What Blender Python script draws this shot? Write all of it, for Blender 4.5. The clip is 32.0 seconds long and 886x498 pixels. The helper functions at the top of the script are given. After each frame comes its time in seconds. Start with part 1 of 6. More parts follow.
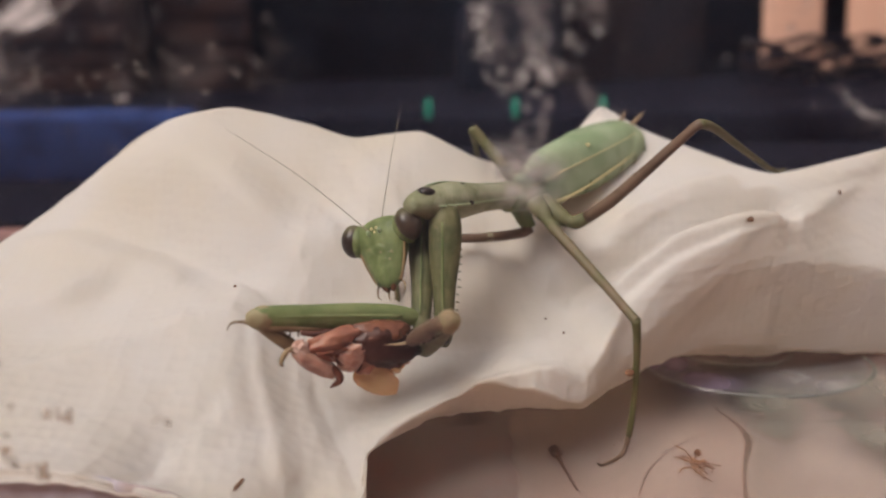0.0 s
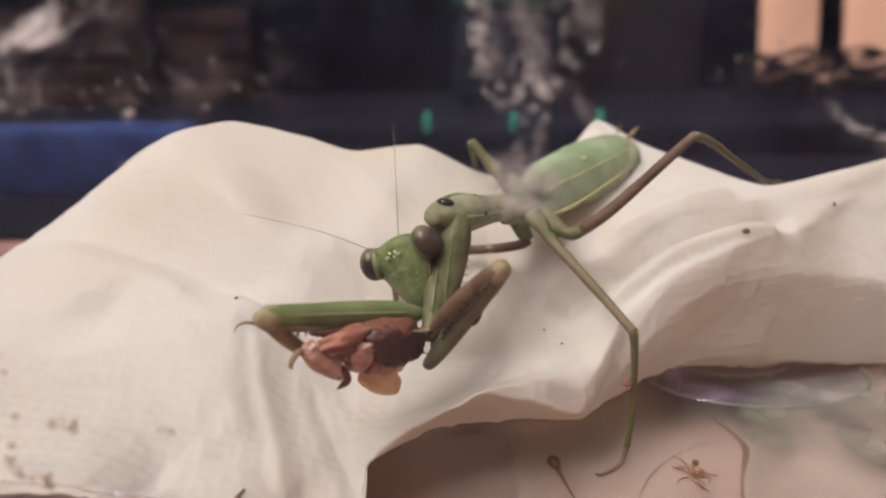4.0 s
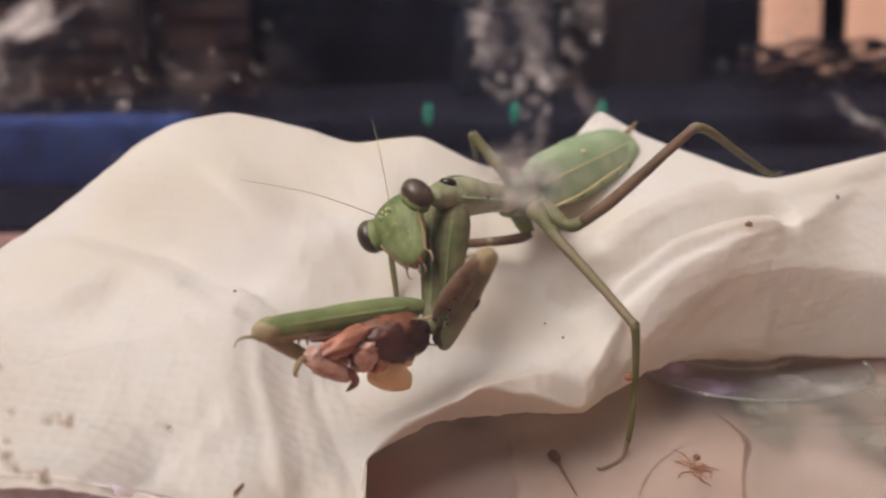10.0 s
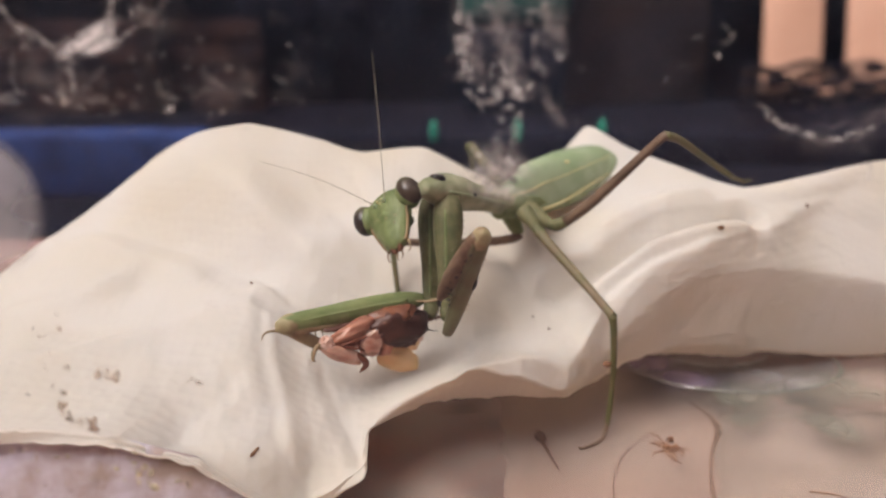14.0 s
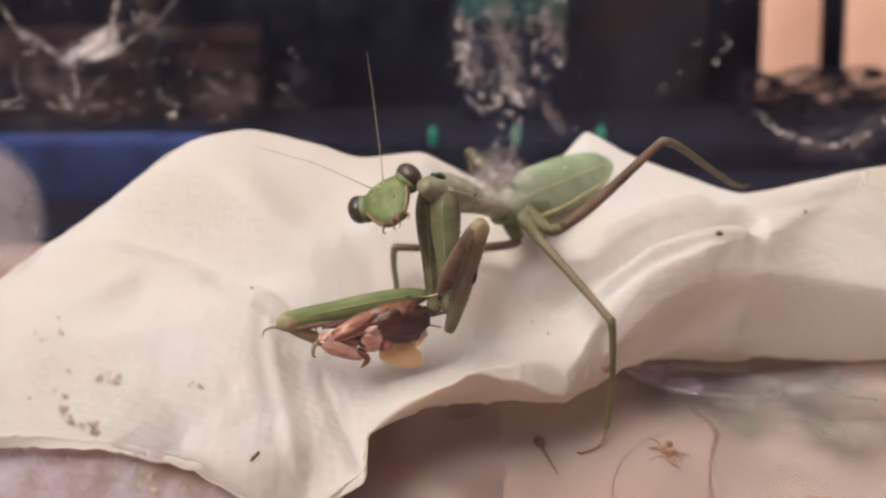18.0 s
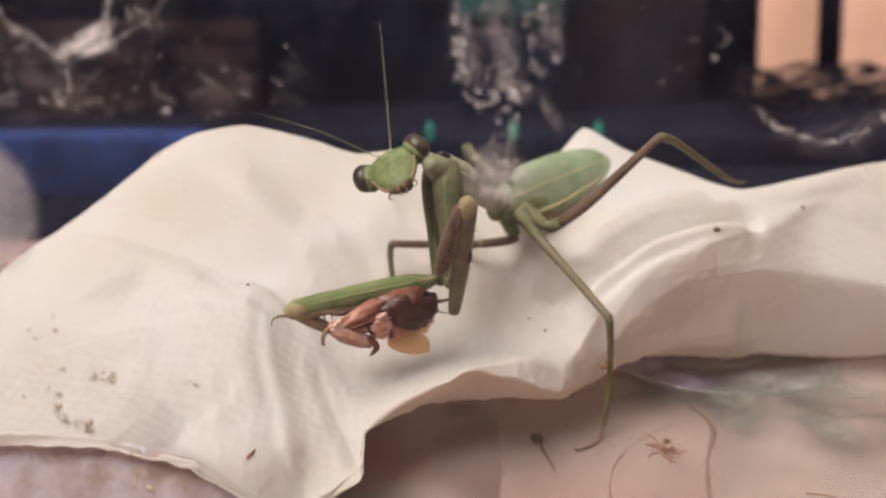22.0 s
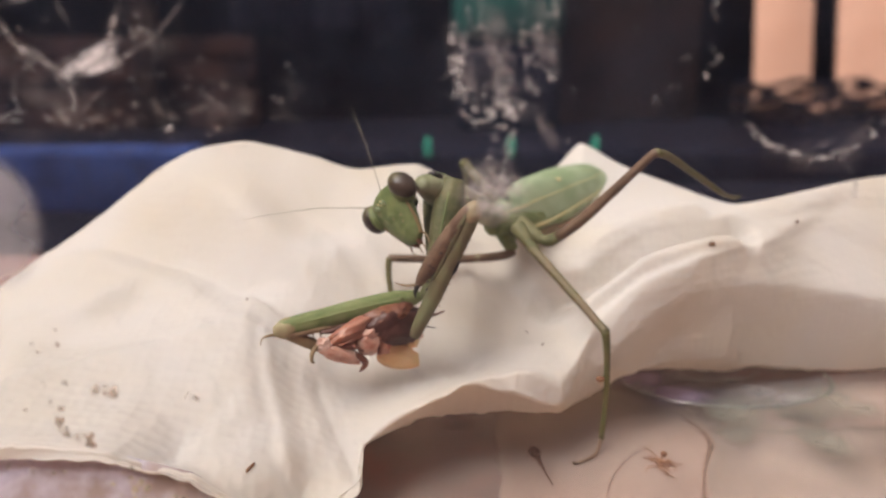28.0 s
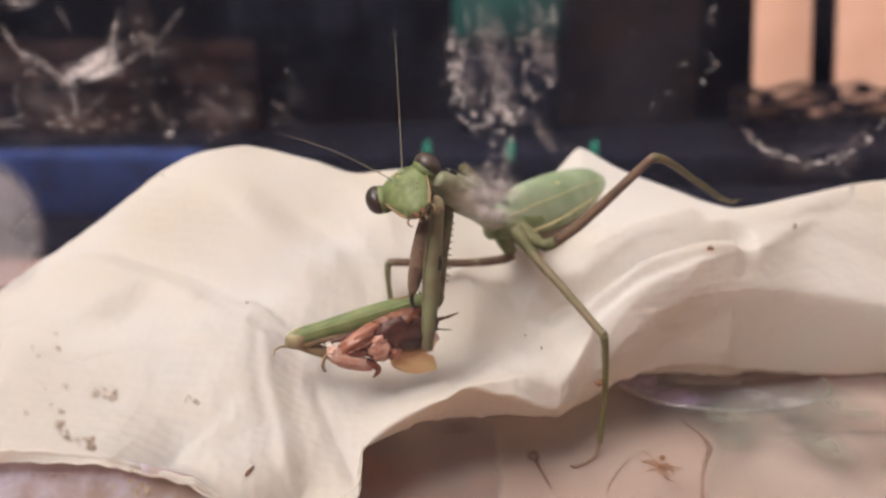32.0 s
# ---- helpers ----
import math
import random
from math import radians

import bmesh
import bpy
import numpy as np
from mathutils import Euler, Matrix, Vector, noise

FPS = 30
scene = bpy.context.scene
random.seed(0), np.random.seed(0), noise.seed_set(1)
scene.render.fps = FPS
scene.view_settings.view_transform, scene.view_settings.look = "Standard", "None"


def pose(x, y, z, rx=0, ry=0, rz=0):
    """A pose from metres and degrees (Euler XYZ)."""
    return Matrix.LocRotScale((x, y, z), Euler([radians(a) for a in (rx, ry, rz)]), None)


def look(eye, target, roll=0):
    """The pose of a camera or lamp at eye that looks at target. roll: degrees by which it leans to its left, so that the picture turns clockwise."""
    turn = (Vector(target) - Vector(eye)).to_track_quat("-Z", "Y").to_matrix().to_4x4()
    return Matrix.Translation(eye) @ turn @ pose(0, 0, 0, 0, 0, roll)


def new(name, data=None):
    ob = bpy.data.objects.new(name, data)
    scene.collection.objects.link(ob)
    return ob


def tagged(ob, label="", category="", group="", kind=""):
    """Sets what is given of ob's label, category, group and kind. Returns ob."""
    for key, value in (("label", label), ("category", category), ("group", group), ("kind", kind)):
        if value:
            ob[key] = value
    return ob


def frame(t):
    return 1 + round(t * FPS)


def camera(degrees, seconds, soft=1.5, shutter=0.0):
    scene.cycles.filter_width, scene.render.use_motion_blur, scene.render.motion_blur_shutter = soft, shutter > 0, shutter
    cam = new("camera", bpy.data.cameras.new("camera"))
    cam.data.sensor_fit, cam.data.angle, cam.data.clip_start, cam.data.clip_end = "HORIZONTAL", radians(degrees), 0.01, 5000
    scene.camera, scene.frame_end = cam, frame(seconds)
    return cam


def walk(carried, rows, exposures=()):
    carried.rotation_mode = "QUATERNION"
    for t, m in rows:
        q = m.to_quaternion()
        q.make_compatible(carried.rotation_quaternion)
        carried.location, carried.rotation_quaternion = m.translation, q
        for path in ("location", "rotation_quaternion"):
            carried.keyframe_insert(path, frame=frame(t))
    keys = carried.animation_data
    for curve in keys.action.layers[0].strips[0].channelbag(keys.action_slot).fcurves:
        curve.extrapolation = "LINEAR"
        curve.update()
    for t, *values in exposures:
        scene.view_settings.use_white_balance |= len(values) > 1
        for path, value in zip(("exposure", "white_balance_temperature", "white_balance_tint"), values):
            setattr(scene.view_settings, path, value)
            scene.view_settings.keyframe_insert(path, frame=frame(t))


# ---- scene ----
# ---- camera ----
cam = camera(60, 32.0, soft=2.3)
cam.data.dof.use_dof = True
cam.data.dof.focus_distance = 0.057
cam.data.dof.aperture_fstop = 30.0
# seconds, place in mm, pitch, yaw and roll in degrees
PATH = [
    (0, 1.781, -50.230, 34.165, -16.679, -1.036, -0.637), (0.5, 1.729, -50.081, 34.159, -16.666, -1.122, -0.666),
    (1, 1.802, -50.455, 34.222, -16.522, -1.094, -0.679), (1.5, 1.772, -50.304, 34.225, -16.566, -1.117, -0.668),
    (2, 1.778, -50.332, 34.225, -16.533, -1.093, -0.688), (2.5, 1.795, -50.393, 34.223, -16.436, -1.092, -0.700),
    (3, 1.770, -50.647, 34.287, -16.132, -1.120, -0.679), (3.5, 1.755, -50.895, 34.335, -15.726, -1.132, -0.697),
    (5.5, 1.704, -50.703, 34.257, -16.033, -1.195, -0.717), (6, 1.703, -50.714, 34.262, -16.130, -1.197, -0.744),
    (6.5, 1.751, -50.578, 34.288, -16.280, -1.134, -0.672), (7, 1.710, -50.750, 34.300, -16.281, -1.185, -0.652),
    (7.5, 1.796, -50.455, 34.257, -16.239, -1.057, -0.684), (8, 1.781, -50.484, 34.266, -16.201, -1.080, -0.711),
    (8.5, 1.801, -50.440, 34.231, -16.223, -1.061, -0.686), (9, 1.800, -50.447, 34.238, -16.236, -1.054, -0.720),
    (9.5, 1.806, -50.374, 34.257, -16.282, -1.044, -0.742), (10, 1.798, -50.406, 34.269, -16.352, -1.067, -0.676),
    (10.5, 1.790, -50.607, 34.302, -16.157, -1.079, -0.730), (11, 1.721, -51.674, 34.499, -14.503, -1.022, -0.755),
    (11.5, 1.766, -51.111, 34.450, -14.910, -1.056, -0.730), (12, 1.975, -51.645, 34.423, -15.810, -0.955, -0.617),
    (12.5, 2.507, -57.778, 34.520, -14.759, -0.627, -0.269), (13, 2.462, -56.791, 34.220, -15.333, -0.514, -0.247),
    (13.5, 2.489, -57.280, 34.453, -15.250, -0.458, -0.290), (14, 2.533, -57.066, 34.303, -14.989, -0.553, -0.303),
    (14.5, 2.480, -57.497, 34.354, -14.644, -0.634, -0.208), (16.5, 2.465, -57.366, 34.324, -14.633, -0.626, -0.253),
    (17, 2.463, -57.426, 34.384, -14.587, -0.625, -0.229), (17.5, 2.465, -57.442, 34.356, -14.481, -0.626, -0.235),
    (18, 2.468, -57.351, 34.315, -14.545, -0.635, -0.229), (18.5, 2.497, -57.170, 34.256, -14.786, -0.638, -0.219),
    (19, 2.468, -57.084, 34.223, -14.933, -0.683, -0.215), (19.5, 2.464, -57.123, 34.289, -14.991, -0.711, -0.192),
    (20, 2.430, -57.172, 34.326, -14.898, -0.756, -0.176), (20.5, 2.477, -57.187, 34.255, -14.774, -0.731, -0.221),
    (21, 2.500, -57.197, 34.278, -14.767, -0.762, -0.224), (21.5, 2.491, -57.239, 34.328, -14.705, -0.801, -0.239),
    (22, 2.498, -57.074, 34.321, -14.872, -0.848, -0.209), (22.5, 2.526, -57.556, 34.387, -14.284, -0.919, -0.296),
    (23, 2.512, -57.998, 34.573, -13.626, -0.962, -0.231), (23.5, 2.514, -57.942, 34.514, -13.396, -0.991, -0.272),
    (24, 2.504, -57.913, 34.542, -13.406, -1.006, -0.256), (24.5, 2.510, -57.841, 34.489, -13.437, -1.013, -0.249),
    (25, 2.546, -57.738, 34.471, -13.623, -0.962, -0.265), (25.5, 2.573, -57.755, 34.506, -13.705, -0.943, -0.273),
    (27.5, 2.527, -57.723, 34.465, -13.673, -0.983, -0.273), (28, 2.508, -57.686, 34.486, -13.797, -1.003, -0.241),
    (28.5, 2.532, -57.775, 34.467, -13.684, -0.986, -0.252), (29, 2.530, -57.776, 34.499, -13.650, -0.994, -0.224),
    (29.5, 2.528, -57.768, 34.499, -13.646, -0.995, -0.216), (30, 2.533, -57.715, 34.484, -13.695, -1.004, -0.243),
    (30.5, 2.568, -57.602, 34.473, -13.888, -0.984, -0.221), (31, 2.545, -57.728, 34.491, -13.773, -1.005, -0.208),
    (31.5, 2.544, -57.848, 34.551, -13.610, -1.044, -0.229), (32, 2.545, -57.932, 34.577, -13.518, -1.037, -0.197),
]

def carried(t, x, y, z, pitch, yaw, roll):
    return t, pose(x / 1000, y / 1000, z / 1000, 90 + pitch, 0, yaw) @ pose(0, 0, 0, 0, 0, roll)


walk(cam, [carried(*row) for row in PATH], [(0, -0.28), (2.2, -0.24), (3, -0.10), (6, -0.06), (11, -0.05), (13, 0.0), (24, 0.06), (32, 0.09)])

# ---- light: a soft daylit room ----
world = bpy.data.worlds.new("world")
scene.world = world
world.use_nodes = True
wn = world.node_tree.nodes
sky = wn.new("ShaderNodeTexSky")
sky.sky_type = "NISHITA"
sky.sun_disc = False
sky.sun_elevation = radians(70)
sky.sun_rotation = radians(-120)
sky.dust_density = 8.0
sky.air_density = 0.7
sky.ozone_density = 0.2
world.node_tree.links.new(sky.outputs[0], wn["Background"].inputs[0])
wn["Background"].inputs[1].default_value = 0.15
sun_data = bpy.data.lights.new("sun", "SUN")
sun_data.energy = 2.66
sun_data.angle = radians(26)
sun_data.color = (1.0, 0.975, 0.95)
sun = new("sun", sun_data)
sun.matrix_world = look((-0.47, -0.45, 0.76), (0, 0.01, 0.0))

MM = 0.001


# ---- materials ----
def material(name, color, rough=0.6, color2=None, scale=400.0, detail=4.0, bump=0.0, bump_scale=1500.0, metal=0.0, spread=(0.35, 0.65), spec=0.4, vary=0.0):
    """A procedural surface: two noise scales blend two colours; a finer noise gives relief."""
    m = bpy.data.materials.new(name)
    m.use_nodes = True
    nt = m.node_tree
    b = nt.nodes["Principled BSDF"]
    b.inputs["Roughness"].default_value = rough
    b.inputs["Metallic"].default_value = metal
    b.inputs["Specular IOR Level"].default_value = spec
    co = nt.nodes.new("ShaderNodeTexCoord")
    c2 = color2 or tuple(c * 0.75 for c in color)
    n1 = nt.nodes.new("ShaderNodeTexNoise")
    n1.inputs["Scale"].default_value = scale
    n1.inputs["Detail"].default_value = detail
    n1.inputs["Roughness"].default_value = 0.62
    nt.links.new(co.outputs["Object"], n1.inputs["Vector"])
    ramp = nt.nodes.new("ShaderNodeValToRGB")
    ramp.color_ramp.elements[0].position, ramp.color_ramp.elements[1].position = spread
    ramp.color_ramp.elements[0].color = (*color, 1)
    ramp.color_ramp.elements[1].color = (*c2, 1)
    nt.links.new(n1.outputs["Fac"], ramp.inputs["Fac"])
    out = ramp.outputs["Color"]
    if vary:
        info = nt.nodes.new("ShaderNodeObjectInfo")
        hsv = nt.nodes.new("ShaderNodeHueSaturation")
        rng = nt.nodes.new("ShaderNodeMapRange")
        rng.inputs["To Min"].default_value, rng.inputs["To Max"].default_value = 1 - vary, 1 + vary
        nt.links.new(info.outputs["Random"], rng.inputs["Value"])
        nt.links.new(rng.outputs["Result"], hsv.inputs["Value"])
        nt.links.new(out, hsv.inputs["Color"])
        out = hsv.outputs["Color"]
    nt.links.new(out, b.inputs["Base Color"])
    if bump:
        n2 = nt.nodes.new("ShaderNodeTexNoise")
        n2.inputs["Scale"].default_value = bump_scale
        n2.inputs["Detail"].default_value = 3.0
        nt.links.new(co.outputs["Object"], n2.inputs["Vector"])
        bp = nt.nodes.new("ShaderNodeBump")
        bp.inputs["Strength"].default_value = 0.8
        bp.inputs["Distance"].default_value = bump
        nt.links.new(n2.outputs["Fac"], bp.inputs["Height"])
        nt.links.new(bp.outputs["Normal"], b.inputs["Normal"])
    return m


def tissue_material():
    """Soft embossed paper that lets some light through."""
    m = material("tissue_paper", (0.78, 0.78, 0.775), 0.95, (0.75, 0.72, 0.64), 60.0, 6.0, spec=0.1, spread=(0.38, 0.68))
    nt = m.node_tree
    b = nt.nodes["Principled BSDF"]
    co = nt.nodes.new("ShaderNodeTexCoord")
    vor = nt.nodes.new("ShaderNodeTexVoronoi")
    vor.inputs["Scale"].default_value = 1150.0
    vor.inputs["Randomness"].default_value = 0.45
    nt.links.new(co.outputs["Object"], vor.inputs["Vector"])
    fib = nt.nodes.new("ShaderNodeTexNoise")
    fib.inputs["Scale"].default_value = 420.0
    fib.inputs["Detail"].default_value = 4.0
    nt.links.new(co.outputs["Object"], fib.inputs["Vector"])
    add = nt.nodes.new("ShaderNodeMath")
    add.operation = "MULTIPLY_ADD"
    add.inputs[1].default_value = 1.1
    nt.links.new(vor.outputs["Distance"], add.inputs[0])
    nt.links.new(fib.outputs["Fac"], add.inputs[2])
    bp = nt.nodes.new("ShaderNodeBump")
    bp.inputs["Strength"].default_value = 0.42
    bp.inputs["Distance"].default_value = 0.0003
    nt.links.new(add.outputs[0], bp.inputs["Height"])
    nt.links.new(bp.outputs["Normal"], b.inputs["Normal"])
    tr = nt.nodes.new("ShaderNodeBsdfTranslucent")
    tr.inputs["Color"].default_value = (0.87, 0.79, 0.69, 1)
    mix = nt.nodes.new("ShaderNodeMixShader")
    mix.inputs[0].default_value = 0.56
    nt.links.new(b.outputs[0], mix.inputs[1])
    nt.links.new(tr.outputs[0], mix.inputs[2])
    nt.links.new(mix.outputs[0], nt.nodes["Material Output"].inputs["Surface"])
    return m


def clear(name, tint, gloss, rough=0.05, haze=0.0, haze_color=(0.6, 0.58, 0.56), haze_scale=0.0):
    """Thin clear plastic or film: what is behind shows, with a little gloss and a milky haze."""
    m = bpy.data.materials.new(name)
    m.use_nodes = True
    nt = m.node_tree
    for n in list(nt.nodes):
        if n.type == "BSDF_PRINCIPLED":
            nt.nodes.remove(n)
    t = nt.nodes.new("ShaderNodeBsdfTransparent")
    t.inputs[0].default_value = (*tint, 1)
    g = nt.nodes.new("ShaderNodeBsdfGlossy")
    g.inputs["Roughness"].default_value = rough
    d = nt.nodes.new("ShaderNodeBsdfDiffuse")
    d.inputs[0].default_value = (*haze_color, 1)
    m1, m2 = nt.nodes.new("ShaderNodeMixShader"), nt.nodes.new("ShaderNodeMixShader")
    m1.inputs[0].default_value = gloss
    m2.inputs[0].default_value = haze
    nt.links.new(t.outputs[0], m1.inputs[1])
    nt.links.new(g.outputs[0], m1.inputs[2])
    nt.links.new(m1.outputs[0], m2.inputs[1])
    nt.links.new(d.outputs[0], m2.inputs[2])
    if haze_scale:
        co = nt.nodes.new("ShaderNodeTexCoord")
        n = nt.nodes.new("ShaderNodeTexNoise")
        n.inputs["Scale"].default_value = haze_scale
        n.inputs["Detail"].default_value = 6.0
        nt.links.new(co.outputs["Object"], n.inputs["Vector"])
        r = nt.nodes.new("ShaderNodeMapRange")
        r.inputs["From Min"].default_value, r.inputs["From Max"].default_value = 0.35, 0.72
        r.inputs["To Min"].default_value, r.inputs["To Max"].default_value = haze * 0.2, min(1.0, haze * 1.9)
        nt.links.new(n.outputs["Fac"], r.inputs["Value"])
        nt.links.new(r.outputs["Result"], m2.inputs[0])
    nt.links.new(m2.outputs[0], nt.nodes["Material Output"].inputs["Surface"])
    return m


def soft(name, color, amount, scale, flat=(2.0, 0.0, 2.0), tint=(1.0, 1.0, 1.0), reach=(0.0, 0.75), low=0.40, high=0.62):
    """A thin patch, such as dried dirt, that thins out towards its rim, broken up by noise."""
    m = clear(name, tint, 0.0, 0.5, amount, color)
    nt = m.node_tree
    co = nt.nodes.new("ShaderNodeTexCoord")
    sub, mul, ln = (nt.nodes.new("ShaderNodeVectorMath") for _ in range(3))
    sub.operation, mul.operation, ln.operation = "SUBTRACT", "MULTIPLY", "LENGTH"
    sub.inputs[1].default_value = (0.5, 0.5, 0.5)
    mul.inputs[1].default_value = flat
    nt.links.new(co.outputs["Generated"], sub.inputs[0])
    nt.links.new(sub.outputs[0], mul.inputs[0])
    nt.links.new(mul.outputs[0], ln.inputs[0])
    rim = nt.nodes.new("ShaderNodeMapRange")
    rim.interpolation_type = "SMOOTHSTEP"
    rim.inputs["From Min"].default_value, rim.inputs["From Max"].default_value = 1.0 - reach[0], 1.0 - reach[1]
    nt.links.new(ln.outputs["Value"], rim.inputs["Value"])
    n = nt.nodes.new("ShaderNodeTexNoise")
    n.inputs["Scale"].default_value = scale
    n.inputs["Detail"].default_value = 5.0
    nt.links.new(co.outputs["Object"], n.inputs["Vector"])
    r = nt.nodes.new("ShaderNodeMapRange")
    r.inputs["From Min"].default_value, r.inputs["From Max"].default_value = low, high
    r.inputs["To Max"].default_value = amount
    nt.links.new(n.outputs["Fac"], r.inputs["Value"])
    prod = nt.nodes.new("ShaderNodeMath")
    prod.operation = "MULTIPLY"
    nt.links.new(rim.outputs["Result"], prod.inputs[0])
    nt.links.new(r.outputs["Result"], prod.inputs[1])
    last = nt.nodes["Material Output"].inputs["Surface"].links[0].from_node
    nt.links.new(prod.outputs[0], last.inputs[0])
    return m


TISSUE_MAT = tissue_material()
GREEN = material("green_cuticle", (0.105, 0.140, 0.048), 0.5, (0.18, 0.205, 0.085), 520.0, 7.0, 0.00012, 1900.0, spread=(0.40, 0.60), spec=0.3)
GREEN_DARK = material("dark_green_cuticle", (0.072, 0.078, 0.032), 0.6, (0.135, 0.125, 0.058), 600.0, 7.0, 0.00012, 1900.0, spread=(0.40, 0.60), spec=0.3)
GREEN_PALE = material("pale_green_cuticle", (0.22, 0.29, 0.15), 0.45, (0.34, 0.40, 0.25), 420.0, 4.0, 0.00004, 2500.0)
GREEN_FACE = material("face_cuticle", (0.095, 0.125, 0.042), 0.5, (0.17, 0.20, 0.08), 900.0, 7.0, 0.00012, 1900.0, spread=(0.40, 0.60), spec=0.3)
LEG_GREEN = material("leg_green", (0.090, 0.092, 0.032), 0.55, (0.125, 0.100, 0.045), 500.0, 4.0, 0.00003, 3000.0)
LEG_BROWN = material("leg_brown", (0.105, 0.066, 0.042), 0.5, (0.16, 0.10, 0.065), 500.0, 4.0, 0.00003, 3000.0)
TIBIA_TAN = material("tibia_tan", (0.26, 0.185, 0.10), 0.55, (0.15, 0.08, 0.045), 520.0, 4.0, 0.00004, 2500.0, spread=(0.42, 0.72))
KNEE = material("pale_knee", (0.30, 0.26, 0.145), 0.6, (0.21, 0.13, 0.07), 600.0, 4.0, 0.00004, 2500.0)
CREAM = material("cream_edge", (0.62, 0.52, 0.28), 0.5, (0.5, 0.44, 0.22), 800.0)
EYE = material("eye_brown", (0.020, 0.012, 0.009), 0.5, (0.055, 0.036, 0.024), 420.0, 4.0, 0.00003, 5000.0)
# Olive tone on the eye's top: light put into the colour.
eye_nodes = EYE.node_tree
eye_place, eye_split, eye_light, eye_mix = (eye_nodes.nodes.new(n) for n in ("ShaderNodeTexCoord", "ShaderNodeSeparateXYZ", "ShaderNodeMapRange", "ShaderNodeMix"))
eye_nodes.links.new(eye_place.outputs["Object"], eye_split.inputs[0])
eye_light.interpolation_type = "SMOOTHSTEP"
eye_light.inputs["From Min"].default_value, eye_light.inputs["From Max"].default_value = 0.0012, 0.0023
eye_nodes.links.new(eye_split.outputs["Z"], eye_light.inputs["Value"])
eye_mix.data_type = "RGBA"
eye_shader = eye_nodes.nodes["Principled BSDF"]
eye_shader.inputs["Roughness"].default_value = 0.33
eye_nodes.links.new(eye_light.outputs["Result"], eye_mix.inputs[0])
eye_nodes.links.new(eye_shader.inputs["Base Color"].links[0].from_socket, eye_mix.inputs[6])
eye_mix.inputs[7].default_value = (0.12, 0.105, 0.05, 1)
eye_nodes.links.new(eye_mix.outputs[2], eye_shader.inputs["Base Color"])
LIP = material("lip_dark", (0.018, 0.016, 0.012), 0.7, (0.05, 0.045, 0.022), 900.0, 4.0, 0.00006, 2000.0)
DARK = material("dark_chitin", (0.012, 0.010, 0.010), 0.35, (0.03, 0.022, 0.018), 700.0)
MOUTH_RED = material("mouth_red", (0.20, 0.085, 0.04), 0.6, (0.05, 0.02, 0.014), 900.0)
FLESH = material("pink_flesh", (0.37, 0.165, 0.105), 0.36, (0.13, 0.04, 0.025), 380.0, 7.0, 0.0002, 1200.0, spread=(0.38, 0.64))
FLESH_PALE = material("pale_flesh", (0.56, 0.37, 0.29), 0.32, (0.30, 0.115, 0.075), 380.0, 7.0, 0.00018, 1400.0, spread=(0.40, 0.66))
SHELL = material("brown_shell", (0.075, 0.024, 0.013), 0.45, (0.018, 0.008, 0.008), 190.0, 6.0, 0.00015, 1100.0)
AMBER = material("amber_wing", (0.74, 0.54, 0.32), 0.4, (0.58, 0.37, 0.18), 350.0, 4.0, 0.00005, 1500.0)
SILK = clear("white_residue_glint", (0.96, 0.96, 0.96), 0.0, 0.5, 0.34, (0.84, 0.81, 0.79), 1200.0)
WEB = clear("web_film", (0.97, 0.97, 0.97), 0.0, 0.5, 0.22, (0.86, 0.82, 0.80), 1600.0)
CRUMB_YELLOW = clear("yellow_crumb", (0.98, 0.97, 0.95), 0.0, 0.5, 0.5, (0.62, 0.54, 0.38), 1500.0)
CRUMB = clear("tan_crumb", (0.98, 0.97, 0.96), 0.0, 0.5, 0.40, (0.60, 0.49, 0.39), 1500.0)
DEBRIS = material("brown_debris", (0.14, 0.07, 0.04), 0.7, (0.24, 0.12, 0.06), 900.0)
PLATE = material("torn_plate", (0.22, 0.075, 0.04), 0.35, (0.10, 0.03, 0.018), 600.0, 5.0, 0.00006, 1800.0)
RUST = material("rust_flake", (0.25, 0.115, 0.05), 0.7, (0.13, 0.055, 0.03), 900.0)
TABLE = material("mauve_table", (0.36, 0.185, 0.145), 0.6, (0.22, 0.12, 0.12), 60.0, 6.0, 0.00004, 300.0, spec=0.25)
PAPER_MAUVE = material("mauve_paper", (0.40, 0.285, 0.23), 0.9, (0.30, 0.205, 0.175), 60.0, 6.0, 0.00004, 300.0)
PAPER = material("grey_paper", (0.36, 0.29, 0.24), 0.9, (0.22, 0.18, 0.155), 130.0, 5.0, 0.00004, 300.0)
BLUE = material("blue_cloth", (0.032, 0.055, 0.17), 0.9, (0.014, 0.022, 0.075), 80.0, 5.0, 0.0003, 500.0, spec=0.08)
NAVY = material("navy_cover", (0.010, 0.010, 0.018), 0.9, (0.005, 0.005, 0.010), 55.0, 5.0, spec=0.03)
# Near-black woods: the dim background's shade is put into their colours.
SHELF = material("shaded_dark_wood", (0.016, 0.011, 0.014), 0.9, (0.004, 0.004, 0.010), 34.0, 6.0, 0.001, 60.0, spec=0.04)
BARK = material("shaded_brown_wood", (0.034, 0.018, 0.013), 0.8, (0.010, 0.007, 0.007), 26.0, 6.0, 0.001, 80.0, spec=0.06)
PEACH = material("peach_paint", (0.86, 0.51, 0.37), 0.8, (0.76, 0.42, 0.29), 30.0, 5.0)
BOUNCE_CREAM = material("bounce_cream", (0.76, 0.70, 0.62), 0.9, (0.66, 0.59, 0.51), 6.0, 5.0, 0.002, 60.0)
